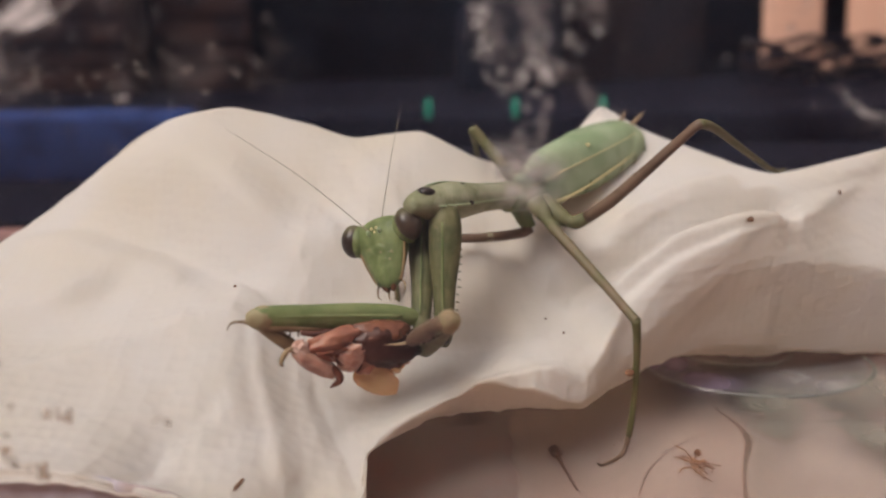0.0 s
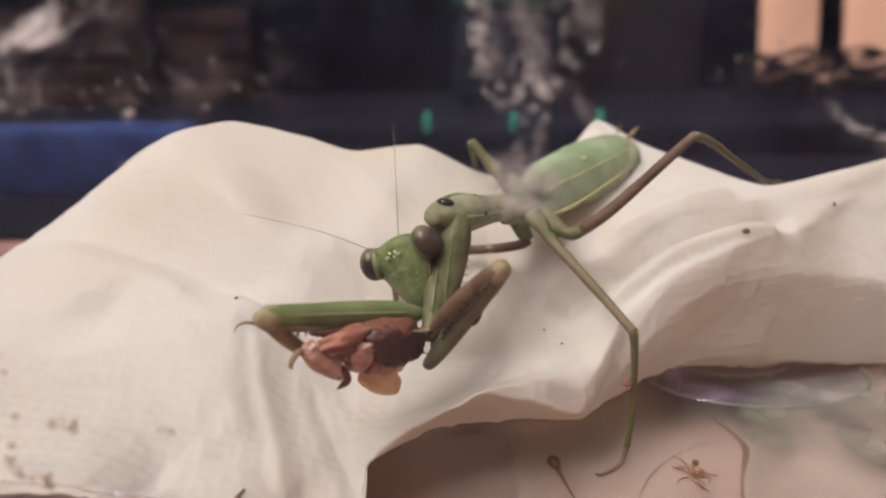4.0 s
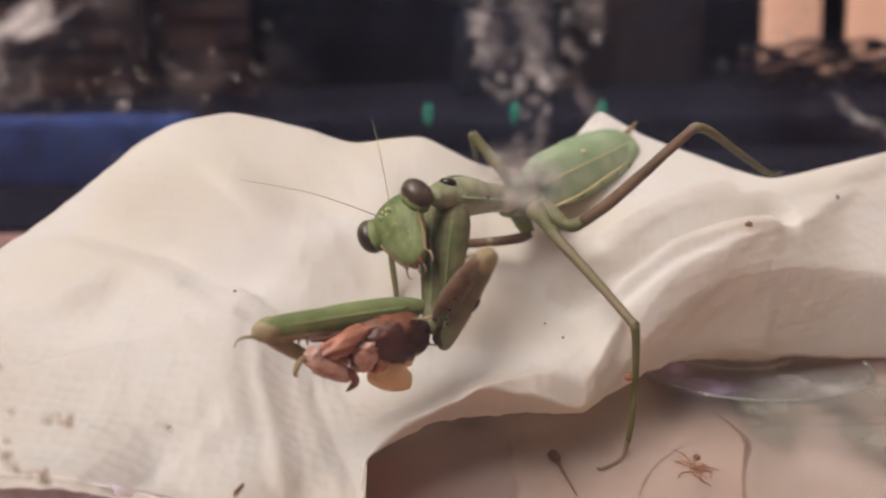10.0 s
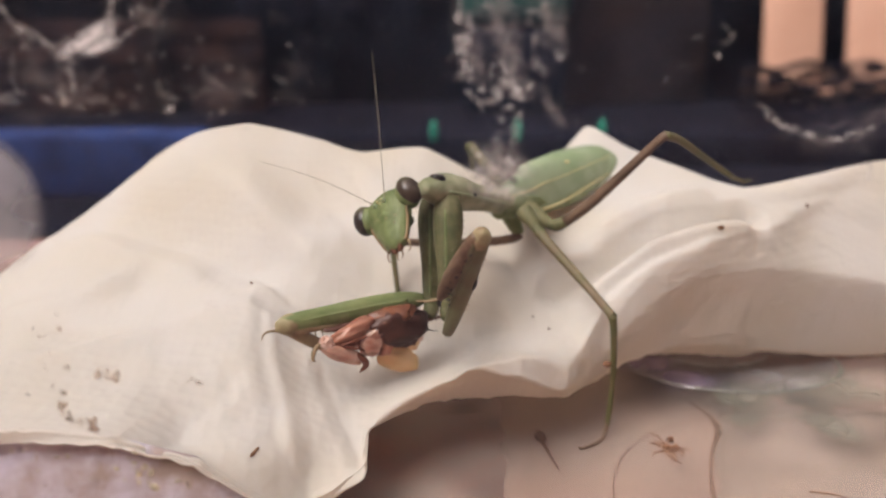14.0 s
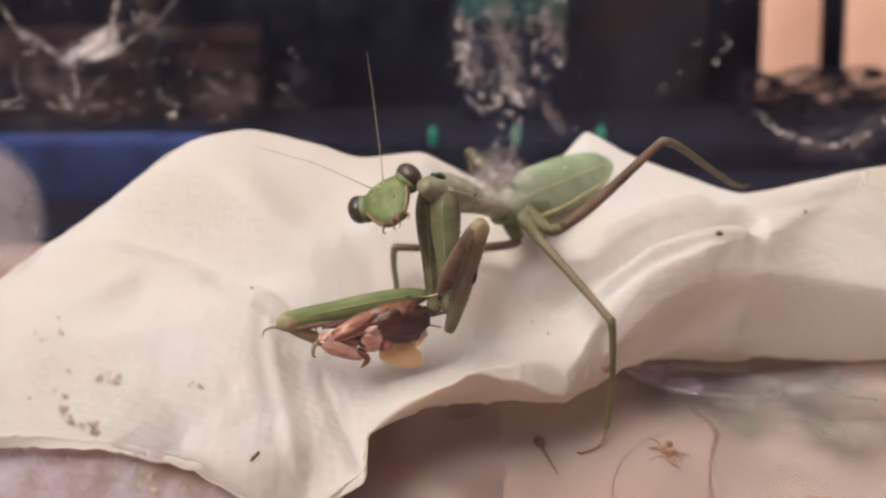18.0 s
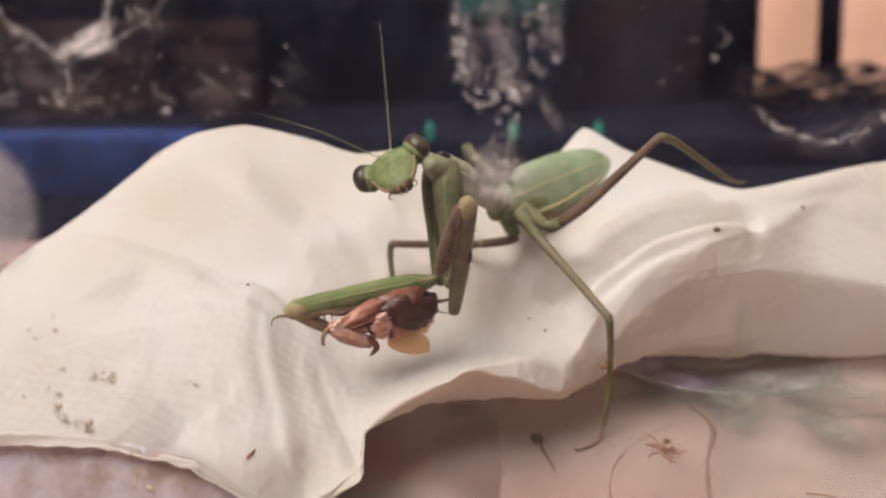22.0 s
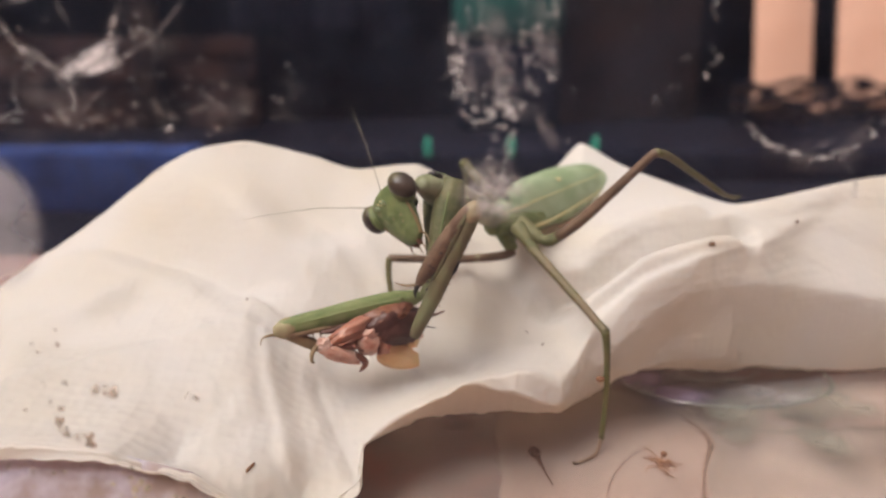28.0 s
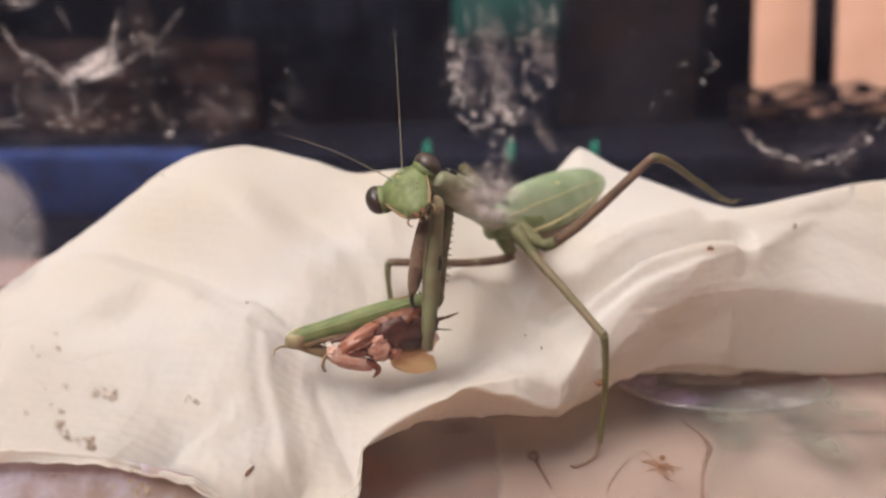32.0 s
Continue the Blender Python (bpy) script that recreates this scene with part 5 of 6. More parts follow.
def paper_sheet(x_left, slope, y_far, mat, z0, rise, label):
    """A creased sheet under the base plate with an uneven edge."""
    bm = B()
    n, m = 46, 32
    vs = []
    for j in range(m + 1):
        y = -19 + (y_far + 19) * j / m
        x0 = x_left + slope * (y + 4) + 0.8 * noise.noise(Vector((y * 0.4, x_left, 0)))
        line = []
        for i in range(n + 1):
            x = x0 + (85 - x0) * i / n
            z = z0 + rise * abs(noise.noise(Vector((x * 0.35, y * 0.06, x_left))))
            line.append(bm.verts.new(Vector((x, y, z)) * MM))
        vs.append(line)
    for j in range(m):
        for i in range(n):
            bm.faces.new((vs[j][i], vs[j][i + 1], vs[j + 1][i + 1], vs[j + 1][i]))
    ob = link("paper_sheet", bm, mat)
    ob.modifiers.new("thickness", "SOLIDIFY").thickness = 0.0001
    return tagged(ob, label, "paper")


MAROON = material("maroon_card", (0.27, 0.09, 0.07), 0.8, (0.10, 0.05, 0.05), 140.0, 6.0, 0.00004, 300.0)
maroon = link("maroon_card", slab(B(), -0.030, 0.011, -0.019, 0.030, -0.00298, -0.00292), MAROON)
tagged(maroon, "dark maroon card lying under the clear base", "card")
paper_sheet(8.2, 0.05, 26, PAPER_MAUVE, -2.9, 0.15, "mauve-beige paper sheet under the clear base")
paper_sheet(24.5, 0.36, 14, PAPER, -2.6, 0.5, "pale grey creased paper under the clear base")


def film_sheet():
    """A crinkled lavender film leaning on the front wall below the tissue."""
    bm = B()
    n, m = 90, 16
    vs = []
    for j in range(m + 1):
        line = []
        for i in range(n + 1):
            x = -70 + 61.0 * i / n
            ex, ey, ez = TISSUE["edge"]
            top = max(1.5, float(np.interp(x, ex[:7], ez[:7])) - 0.85)
            back = float(np.interp(x, ex[:7], ey[:7]))
            f = j / m
            z = 0.15 + (top - 0.15) * f
            y = back + 1.05 - 2.9 * (1 - f) + 0.5 * noise.noise(Vector((x * 0.35, z * 0.5, 2))) * min(1.0, 4 * f) * (1 - f)
            line.append(bm.verts.new(Vector((x, y, z)) * MM))
        vs.append(line)
    for j in range(m):
        for i in range(n):
            bm.faces.new((vs[j][i], vs[j][i + 1], vs[j + 1][i + 1], vs[j + 1][i]))
    ob = link("lavender_film", bm, LAVENDER)
    ob.modifiers.new("thickness", "SOLIDIFY").thickness = 0.0001
    return tagged(ob, "crinkled lavender-grey film leaning below the tissue edge", "film")


film_sheet()


def hair(rows, mat, label):
    return tagged(link("thin_line", tube(B(), rows, 6, wobble=0.3), mat), label, "hair")


# Creases of the paper below, their shade painted in as thin dark lines.
hair([(24.0, -8.0, 0.05, 0.16, 0.02), (24.2, -4.0, 0.05, 0.2, 0.02), (26.0, 1.5, 0.05, 0.14, 0.02), (28.4, 7.0, 0.05, 0.28, 0.02), (27.5, 12.0, 0.05, 0.06, 0.02)], CREASE_LINE, "dark line painted in for a crease of the paper")
hair([(16.2, -5.0, 0.08, 0.09, 0.03), (16.8, -2.0, 0.08, 0.07, 0.03), (18.4, 1.6, 0.08, 0.08, 0.03), (21.0, 4.8, 0.08, 0.06, 0.03), (24.2, 7.0, 0.08, 0.06, 0.03), (27.6, 8.3, 0.08, 0.05, 0.03)], CREASE_LINE, "curved dark line painted in for a crease of the paper")
hair([(31.8, -4.0, 0.12, 0.07, 0.05), (33.5, -4.6, 0.2, 0.06, 0.05), (35.0, -5.6, 0.12, 0.04, 0.04)], DEBRIS, "fine brown hair on the clear base")

depsgraph = bpy.context.evaluated_depsgraph_get()
paper = bpy.data.objects["tissue_paper"]
for i, (x, y, rx, ry) in enumerate(((29.9, 14.3, 0.40, 0.24), (42.5, 23.5, 0.32, 0.16), (11.5, 10.2, 0.10, 0.08), (-10.3, -8.7, 0.12, 0.55), (12.8, 8.6, 0.10, 0.08), (-13.8, 8.0, 0.08, 0.14))):
    hit, place, normal, _ = paper.ray_cast(Vector((x, y, 60)) * MM, Vector((0, 0, -1)), depsgraph=depsgraph)
    if hit:
        bm = B()
        blob(bm, (0, 0, 0.06), (rx, ry, 0.12), rough=0.5, level=2, seed=i * 1.9)
        crumb = link("dark_crumb", bm, DEBRIS)
        crumb.matrix_world = Matrix.Translation(place) @ normal.to_track_quat("Z", "Y").to_matrix().to_4x4() @ pose(0, 0, 0, 0, 0, 40 * i)
        tagged(crumb, "tiny dark crumb lying on the tissue", "crumb", "crumbs on the tissue")

residue("dust_specks", [(16.87, 37.19, 0.12, 0.12, 14, 0.042), (16.76, 36.49, 0.12, 0.12, 10, 0.036), (16.65, 35.02, 0.12, 0.12, 6, 0.030), (17.03, 34.46, 0.12, 0.12, 10, 0.036), (16.51, 33.74, 0.12, 0.12, 10, 0.042), (15.51, 34.53, 0.12, 0.12, 6, 0.036), (14.06, 32.46, 0.12, 0.12, 5, 0.030), (-7.19, 36.17, 0.12, 0.12, 6, 0.048), (-11.64, 36.85, 0.12, 0.12, 8, 0.042), (7.49, 36.23, 0.12, 0.12, 5, 0.024), (18.0, 30.37, 0.12, 0.12, 5, 0.030)], "row of small white dried spots on the clear front wall", SILK, 17, 0.02, 0, WALL_Y, "specks")
residue("dust_specks", [(3.0, 32.5, 12.0, 2.6, 90, 0.035), (-12.0, 31.0, 4.0, 2.0, 40, 0.04), (17.0, 33.5, 4.0, 1.6, 30, 0.04)], "fine pale dust specks on the clear front wall", WEB, 12, 0.015, 0, WALL_Y, "specks")
# Pale dots that paint in the glints of small bubbles.
residue("wall_glints", [(7.1, 15.0, 0.04, 0.04, 5, 0.06), (13.5, 8.6, 0.05, 0.05, 3, 0.05)], "tiny pale dots painting glints of bubbles on the clear front wall", SILK, 6, 0.02, 0, WALL_Y, "specks")
residue("soil_crumbs", [(-20.5, 12.4, 1.6, 0.4, 26, 0.06), (-14.6, 11.6, 0.6, 0.5, 40, 0.09), (-13.9, 10.6, 0.3, 0.6, 24, 0.08), (-17.0, 11.2, 3.0, 1.0, 60, 0.04), (-12.0, 10.4, 0.4, 0.3, 12, 0.08)], "yellowish crumbs low on the clear front wall", CRUMB_YELLOW, 8, 0.02, 0, WALL_Y, "crumbs")
residue("dust_specks", [(-48.0, 27.0, 5.0, 2.5, 26, 0.55), (-60.0, 26.0, 3.0, 2.0, 10, 0.5), (-34.0, 27.5, 4.0, 2.0, 14, 0.5), (-87.0, 27.0, 5.0, 6.0, 16, 0.5)], "pale dried specks on the clear rear wall", HAZE, 9, 0.1, 0, 74.1, "specks")
PROTHORAX_ROWS = [
    (0, 9.26, 14.50, 19.56, 0.0, -82.6, 50.8), (1, 9.26, 14.50, 19.56, 0.0, -81.9, 51.1), (2, 9.26, 14.50, 19.56, 0.0, -81.8, 51.0),
    (3, 9.26, 14.50, 19.56, 0.0, -80.2, 55.3), (3.5, 9.26, 14.50, 19.56, 0.0, -81.8, 57.5), (5.5, 9.26, 14.50, 19.56, 0.0, -78.4, 61.7),
    (6, 9.26, 14.50, 19.56, -0.0, -78.6, 59.9), (7, 9.26, 14.50, 19.56, 0.0, -78.2, 55.5), (8, 9.26, 14.50, 19.56, 0.0, -78.5, 51.7),
    (9, 9.26, 14.50, 19.56, 0.0, -77.0, 56.9), (10, 9.26, 14.50, 19.56, 0.0, -77.1, 59.0), (11, 9.26, 14.50, 19.56, -0.0, -76.7, 56.4),
    (12, 9.26, 14.50, 19.56, 0.0, -75.6, 56.0), (13, 9.26, 14.50, 19.56, 0.0, -75.5, 56.0), (14, 9.26, 14.50, 19.56, -0.0, -74.8, 55.7),
    (16.5, 9.26, 14.50, 19.56, -0.0, -74.7, 54.5), (17, 9.26, 14.50, 19.56, 0.0, -74.7, 54.2), (18, 9.26, 14.50, 19.56, 0.0, -72.3, 55.3),
    (19, 9.26, 14.50, 19.56, 0.0, -68.8, 58.5), (20, 9.26, 14.50, 19.56, 0.0, -66.0, 56.5), (21, 9.26, 14.50, 19.56, 0.0, -65.5, 56.8),
    (22, 9.26, 14.50, 19.56, -0.0, -65.7, 57.3), (23, 9.26, 14.50, 19.56, -0.0, -66.0, 59.1), (24, 9.26, 14.50, 19.56, 0.0, -64.3, 57.1),
    (25, 9.26, 14.50, 19.56, -0.0, -63.1, 57.5), (25.5, 9.26, 14.50, 19.56, -0.0, -64.8, 57.0), (27.5, 9.26, 14.50, 19.56, 0.0, -67.3, 55.7),
    (28, 9.26, 14.50, 19.56, 0.0, -67.5, 55.2), (28.5, 9.26, 14.50, 19.56, 0.0, -65.7, 57.3), (29, 9.26, 14.50, 19.56, 0.0, -64.2, 58.9),
    (29.5, 9.26, 14.50, 19.56, -0.0, -64.1, 60.2), (30, 9.26, 14.50, 19.56, 0.0, -64.3, 61.0), (30.5, 9.26, 14.50, 19.56, 0.0, -65.8, 62.4),
    (31, 9.26, 14.50, 19.56, 0.0, -64.6, 62.8), (31.5, 9.26, 14.50, 19.56, 0.0, -64.2, 63.0), (32, 9.26, 14.50, 19.56, 0.0, -64.2, 61.7),
]
COXA_RIGHT_ROWS = [
    (0, 1.45, 6.73, 19.33, -142.6, -3.4, -180.0), (1, 1.53, 6.70, 19.46, -142.2, -3.2, 180.0), (2, 1.42, 6.72, 19.40, -139.8, -1.7, -180.0),
    (3, 1.87, 6.17, 19.94, -136.9, -4.3, 180.0), (3.5, 2.51, 5.83, 20.20, -134.1, -9.3, 180.0), (5.5, 3.58, 5.46, 19.92, -137.7, -13.7, -180.0),
    (6, 2.95, 5.64, 19.79, -141.5, -10.8, 180.0), (7, 2.22, 6.21, 19.75, -135.0, -3.5, 180.0), (8, 1.58, 6.72, 19.75, -136.3, 0.1, -180.0),
    (9, 2.06, 6.08, 20.29, -142.5, -4.8, 180.0), (10, 2.24, 5.82, 20.44, -136.4, -3.7, 180.0), (11, 2.25, 6.16, 20.95, -158.7, -0.2, 180.0),
    (12, 1.91, 6.26, 20.50, -146.5, 0.1, 180.0), (13, 2.38, 6.27, 20.67, -151.1, -2.2, -180.0), (14, 2.31, 6.34, 21.18, -160.7, -1.5, 180.0),
    (16.5, 1.79, 6.50, 21.03, -151.4, 1.5, 180.0), (17, 1.73, 6.54, 21.02, -152.0, 1.9, 180.0), (18, 2.04, 6.53, 21.90, -161.4, 2.6, 180.0),
    (19, 2.87, 6.37, 22.98, -158.4, 2.7, 180.0), (20, 2.72, 6.82, 23.80, -162.3, 2.3, 180.0), (21, 2.81, 6.82, 24.09, -162.3, 1.6, 180.0),
    (22, 2.85, 6.74, 24.04, -162.2, 1.6, 180.0), (23, 3.18, 6.52, 23.68, -162.7, 2.8, -180.0), (24, 2.80, 6.88, 24.16, -162.6, 1.3, 180.0),
    (25, 2.60, 6.95, 24.14, -162.6, 3.4, 180.0), (25.5, 3.08, 6.85, 23.75, -162.6, -1.8, -180.0), (27.5, 3.23, 6.81, 23.76, -162.8, -2.2, -180.0),
    (28, 3.23, 6.86, 23.64, -162.7, -2.2, -180.0), (28.5, 3.09, 6.75, 23.75, -162.8, -1.2, -180.0), (29, 3.23, 6.68, 23.59, -162.7, -2.1, 180.0),
    (29.5, 3.23, 6.56, 23.62, -162.7, -2.1, 180.0), (30, 3.25, 6.45, 23.57, -162.6, -2.2, 180.0), (30.5, 3.40, 6.19, 23.40, -162.3, -2.4, 180.0),
    (31, 3.49, 6.25, 23.52, -162.3, -3.0, -180.0), (31.5, 3.54, 6.27, 23.74, -162.5, -3.1, 180.0), (32, 3.44, 6.40, 23.84, -162.6, -2.4, 180.0),
]
COXA_LEFT_ROWS = [
    (0, 2.97, 4.73, 20.13, -157.1, -2.0, 180.0), (1, 3.05, 4.70, 20.21, -157.3, -1.8, 180.0), (2, 3.02, 4.72, 20.10, -157.2, -1.5, 180.0),
    (3, 3.32, 4.17, 20.63, -157.6, -4.0, -180.0), (3.5, 3.52, 3.83, 20.68, -157.5, -7.7, 180.0), (5.5, 4.54, 3.46, 20.63, -156.9, -11.6, 180.0),
    (6, 4.14, 3.64, 20.49, -156.7, -8.3, -180.0), (7, 3.79, 4.21, 20.45, -157.1, -1.6, -180.0), (8, 3.48, 4.72, 20.44, -157.2, -1.9, -180.0),
    (9, 3.29, 4.08, 20.97, -157.0, -5.4, -180.0), (10, 3.70, 3.82, 20.91, -157.4, -8.3, -180.0), (11, 3.75, 4.16, 21.39, -157.5, -2.2, 180.0),
    (12, 3.69, 4.26, 21.22, -157.5, -1.7, 180.0), (13, 3.76, 4.27, 21.09, -159.3, -0.5, 180.0), (14, 3.56, 4.34, 21.58, -159.4, -0.9, 180.0),
    (16.5, 3.34, 4.50, 21.44, -159.7, 2.2, 180.0), (17, 3.29, 4.54, 21.43, -159.7, 2.5, 180.0), (18, 3.31, 4.53, 22.56, -160.1, 1.7, 180.0),
    (19, 3.86, 4.37, 23.46, -160.7, 0.6, 180.0), (20, 3.68, 4.82, 24.12, -160.9, 2.9, 180.0), (21, 3.76, 4.82, 24.40, -161.2, 1.3, 180.0),
    (22, 3.80, 4.74, 24.36, -161.1, 1.5, 180.0), (23, 4.00, 4.52, 24.02, -160.7, 0.4, 180.0), (24, 4.05, 4.88, 24.47, -160.7, -0.9, 180.0),
    (25, 3.76, 4.95, 24.74, -160.7, 1.5, 180.0), (25.5, 4.37, 4.85, 24.55, -160.9, -9.2, 180.0), (27.5, 4.37, 4.81, 24.32, -161.1, -14.2, 180.0),
    (28, 4.37, 4.86, 24.20, -161.1, -14.3, 180.0), (28.5, 4.37, 4.75, 24.31, -160.7, -8.0, 180.0), (29, 3.29, 7.08, 23.52, -162.3, -1.8, 180.0),
    (29.5, 3.28, 6.96, 23.55, -162.3, -1.8, 180.0), (30, 3.30, 6.85, 23.50, -162.2, -1.8, 180.0), (30.5, 3.74, 6.59, 23.33, -161.4, -2.6, -180.0),
    (31, 3.69, 6.65, 23.45, -161.4, -3.1, -180.0), (31.5, 3.35, 6.67, 23.68, -162.3, -1.8, 180.0), (32, 3.35, 6.80, 23.78, -162.4, -1.7, -180.0),
]
FEMUR_RIGHT_ROWS = [
    (0, 0.12, 1.69, 13.47, 25.2, -78.1, 0.0), (1, 0.11, 1.61, 13.69, 24.5, -78.9, 0.0), (2, -0.02, 1.36, 13.87, 26.5, -78.9, 0.0),
    (3, 0.47, 0.50, 14.90, 29.8, -77.0, 0.0), (3.5, 0.32, -0.13, 15.29, 33.0, -75.4, 0.0), (5.5, 1.03, -0.13, 14.92, 35.7, -75.8, 0.0),
    (6, 0.45, 0.48, 14.26, 30.6, -78.2, 0.0), (7, 0.38, 0.34, 14.44, 36.9, -78.7, -0.0), (8, 0.34, 0.98, 14.17, 33.9, -81.5, 0.0),
    (9, 0.42, 1.03, 14.44, 29.5, -82.9, 0.0), (10, 0.55, 0.09, 15.19, 33.7, -83.6, 0.0), (11, 0.30, 3.13, 13.67, 31.6, -86.0, 0.0),
    (12, 0.56, 1.67, 14.37, 32.3, -87.3, 0.0), (13, 0.64, 2.25, 14.05, 30.6, -87.9, 0.0), (14, 0.61, 3.49, 13.68, -151.7, -89.3, 180.0),
    (16.5, 0.59, 2.53, 14.15, 31.9, -88.5, -0.0), (17, 0.59, 2.64, 14.10, 31.5, -88.4, 0.0), (18, 0.86, 3.77, 14.37, -157.6, -86.5, -180.0),
    (19, 1.60, 3.32, 15.52, -163.2, -85.1, 180.0), (20, 1.53, 3.94, 15.10, -154.7, -87.5, -180.0), (21, 1.61, 3.86, 15.23, -154.7, -86.7, 180.0),
    (22, 1.70, 3.77, 15.26, -154.1, -86.7, 180.0), (23, 1.53, 3.92, 15.36, -158.4, -86.2, 180.0), (24, 1.57, 4.07, 15.52, -166.4, -82.1, 180.0),
    (25, 1.48, 4.10, 15.54, -166.0, -81.7, 180.0), (25.5, 0.90, 4.16, 15.21, -160.5, -83.7, 180.0), (27.5, 0.81, 4.19, 15.11, -155.2, -84.6, 180.0),
    (28, 0.81, 4.22, 14.99, -155.3, -84.6, 180.0), (28.5, 1.48, 4.12, 15.15, -165.9, -81.6, 180.0), (29, 1.78, 4.08, 15.03, -166.2, -82.0, 180.0),
    (29.5, 1.78, 3.96, 15.02, -166.3, -82.2, -180.0), (30, 1.79, 3.81, 14.97, -166.2, -81.8, 180.0), (30.5, 1.72, 3.47, 14.87, -166.2, -82.2, 180.0),
    (31, 1.90, 3.50, 14.88, -165.0, -77.7, 180.0), (31.5, 1.94, 3.54, 15.08, -165.1, -77.8, 180.0), (32, 1.94, 3.71, 15.18, -165.2, -78.1, 180.0),
]
FEMUR_LEFT_ROWS = [
    (0, 1.31, 1.42, 11.08, 57.4, 4.7, 7.2), (1, 1.38, 1.43, 11.16, 57.3, 4.7, 7.2), (2, 1.35, 1.50, 11.13, 57.5, 4.5, 7.1),
    (3, 1.79, 0.99, 11.92, 54.4, 5.2, 7.2), (3.5, 1.78, 0.50, 11.80, 43.8, 11.6, 11.0), (5.5, 2.78, -0.28, 11.63, 30.7, 25.9, 14.5),
    (6, 2.78, -0.06, 11.56, 39.0, 20.6, 15.9), (7, 3.81, 0.82, 12.12, 40.2, 9.9, 8.2), (8, 3.41, 1.33, 12.07, 42.8, 8.2, 7.5),
    (9, 2.69, 0.47, 12.18, 40.3, 9.9, 8.3), (10, 2.91, 0.39, 12.58, 40.7, 9.5, 8.1), (11, 3.66, 0.57, 12.47, 37.0, 8.5, 6.3),
    (12, 3.64, 0.70, 12.38, 35.1, 8.1, 5.6), (13, 3.91, 0.99, 12.26, 33.7, 8.0, 5.3), (14, 3.61, 0.93, 12.32, 34.3, 9.5, 6.4),
    (16.5, 3.86, 1.25, 12.52, 33.3, 9.6, 6.2), (17, 3.90, 1.32, 12.59, 33.3, 9.6, 6.2), (18, 3.78, 1.12, 12.96, 32.2, 8.6, 5.4),
    (19, 4.23, 1.00, 13.71, 31.5, 9.4, 5.7), (20, 4.42, 1.34, 13.90, 29.1, 6.3, 3.5), (21, 4.22, 1.40, 14.16, 31.8, 3.5, 2.2),
    (22, 4.30, 1.31, 14.16, 31.9, 3.4, 2.1), (23, 4.21, 1.00, 13.71, 23.3, 6.4, 2.8), (24, 4.02, 1.15, 13.52, 18.1, 6.2, 2.0),
    (25, 4.33, 1.15, 13.50, 11.9, 5.0, 1.0), (25.5, 2.27, 1.10, 13.18, 4.8, 14.6, 1.2), (27.5, 1.49, 1.11, 13.48, 7.3, 24.2, 3.0),
    (28, 1.50, 1.21, 13.49, 10.7, 23.1, 4.2), (28.5, 2.55, 0.97, 13.06, 6.4, 18.3, 2.0), (29, 1.85, -7.20, 16.11, -5.7, 5.0, -0.5),
    (29.5, 1.73, 1.20, 12.96, -8.8, 6.1, -1.0), (30, 2.16, 1.20, 13.05, -9.8, 3.2, -0.6), (30.5, 3.58, -4.50, 14.94, -7.0, 7.4, -0.9),
    (31, 3.21, -4.50, 14.91, -7.2, -1.3, 0.2), (31.5, 2.21, 1.20, 12.59, -9.6, 6.4, -1.1), (32, 2.35, 1.20, 12.84, -10.0, 3.9, -0.7),
]
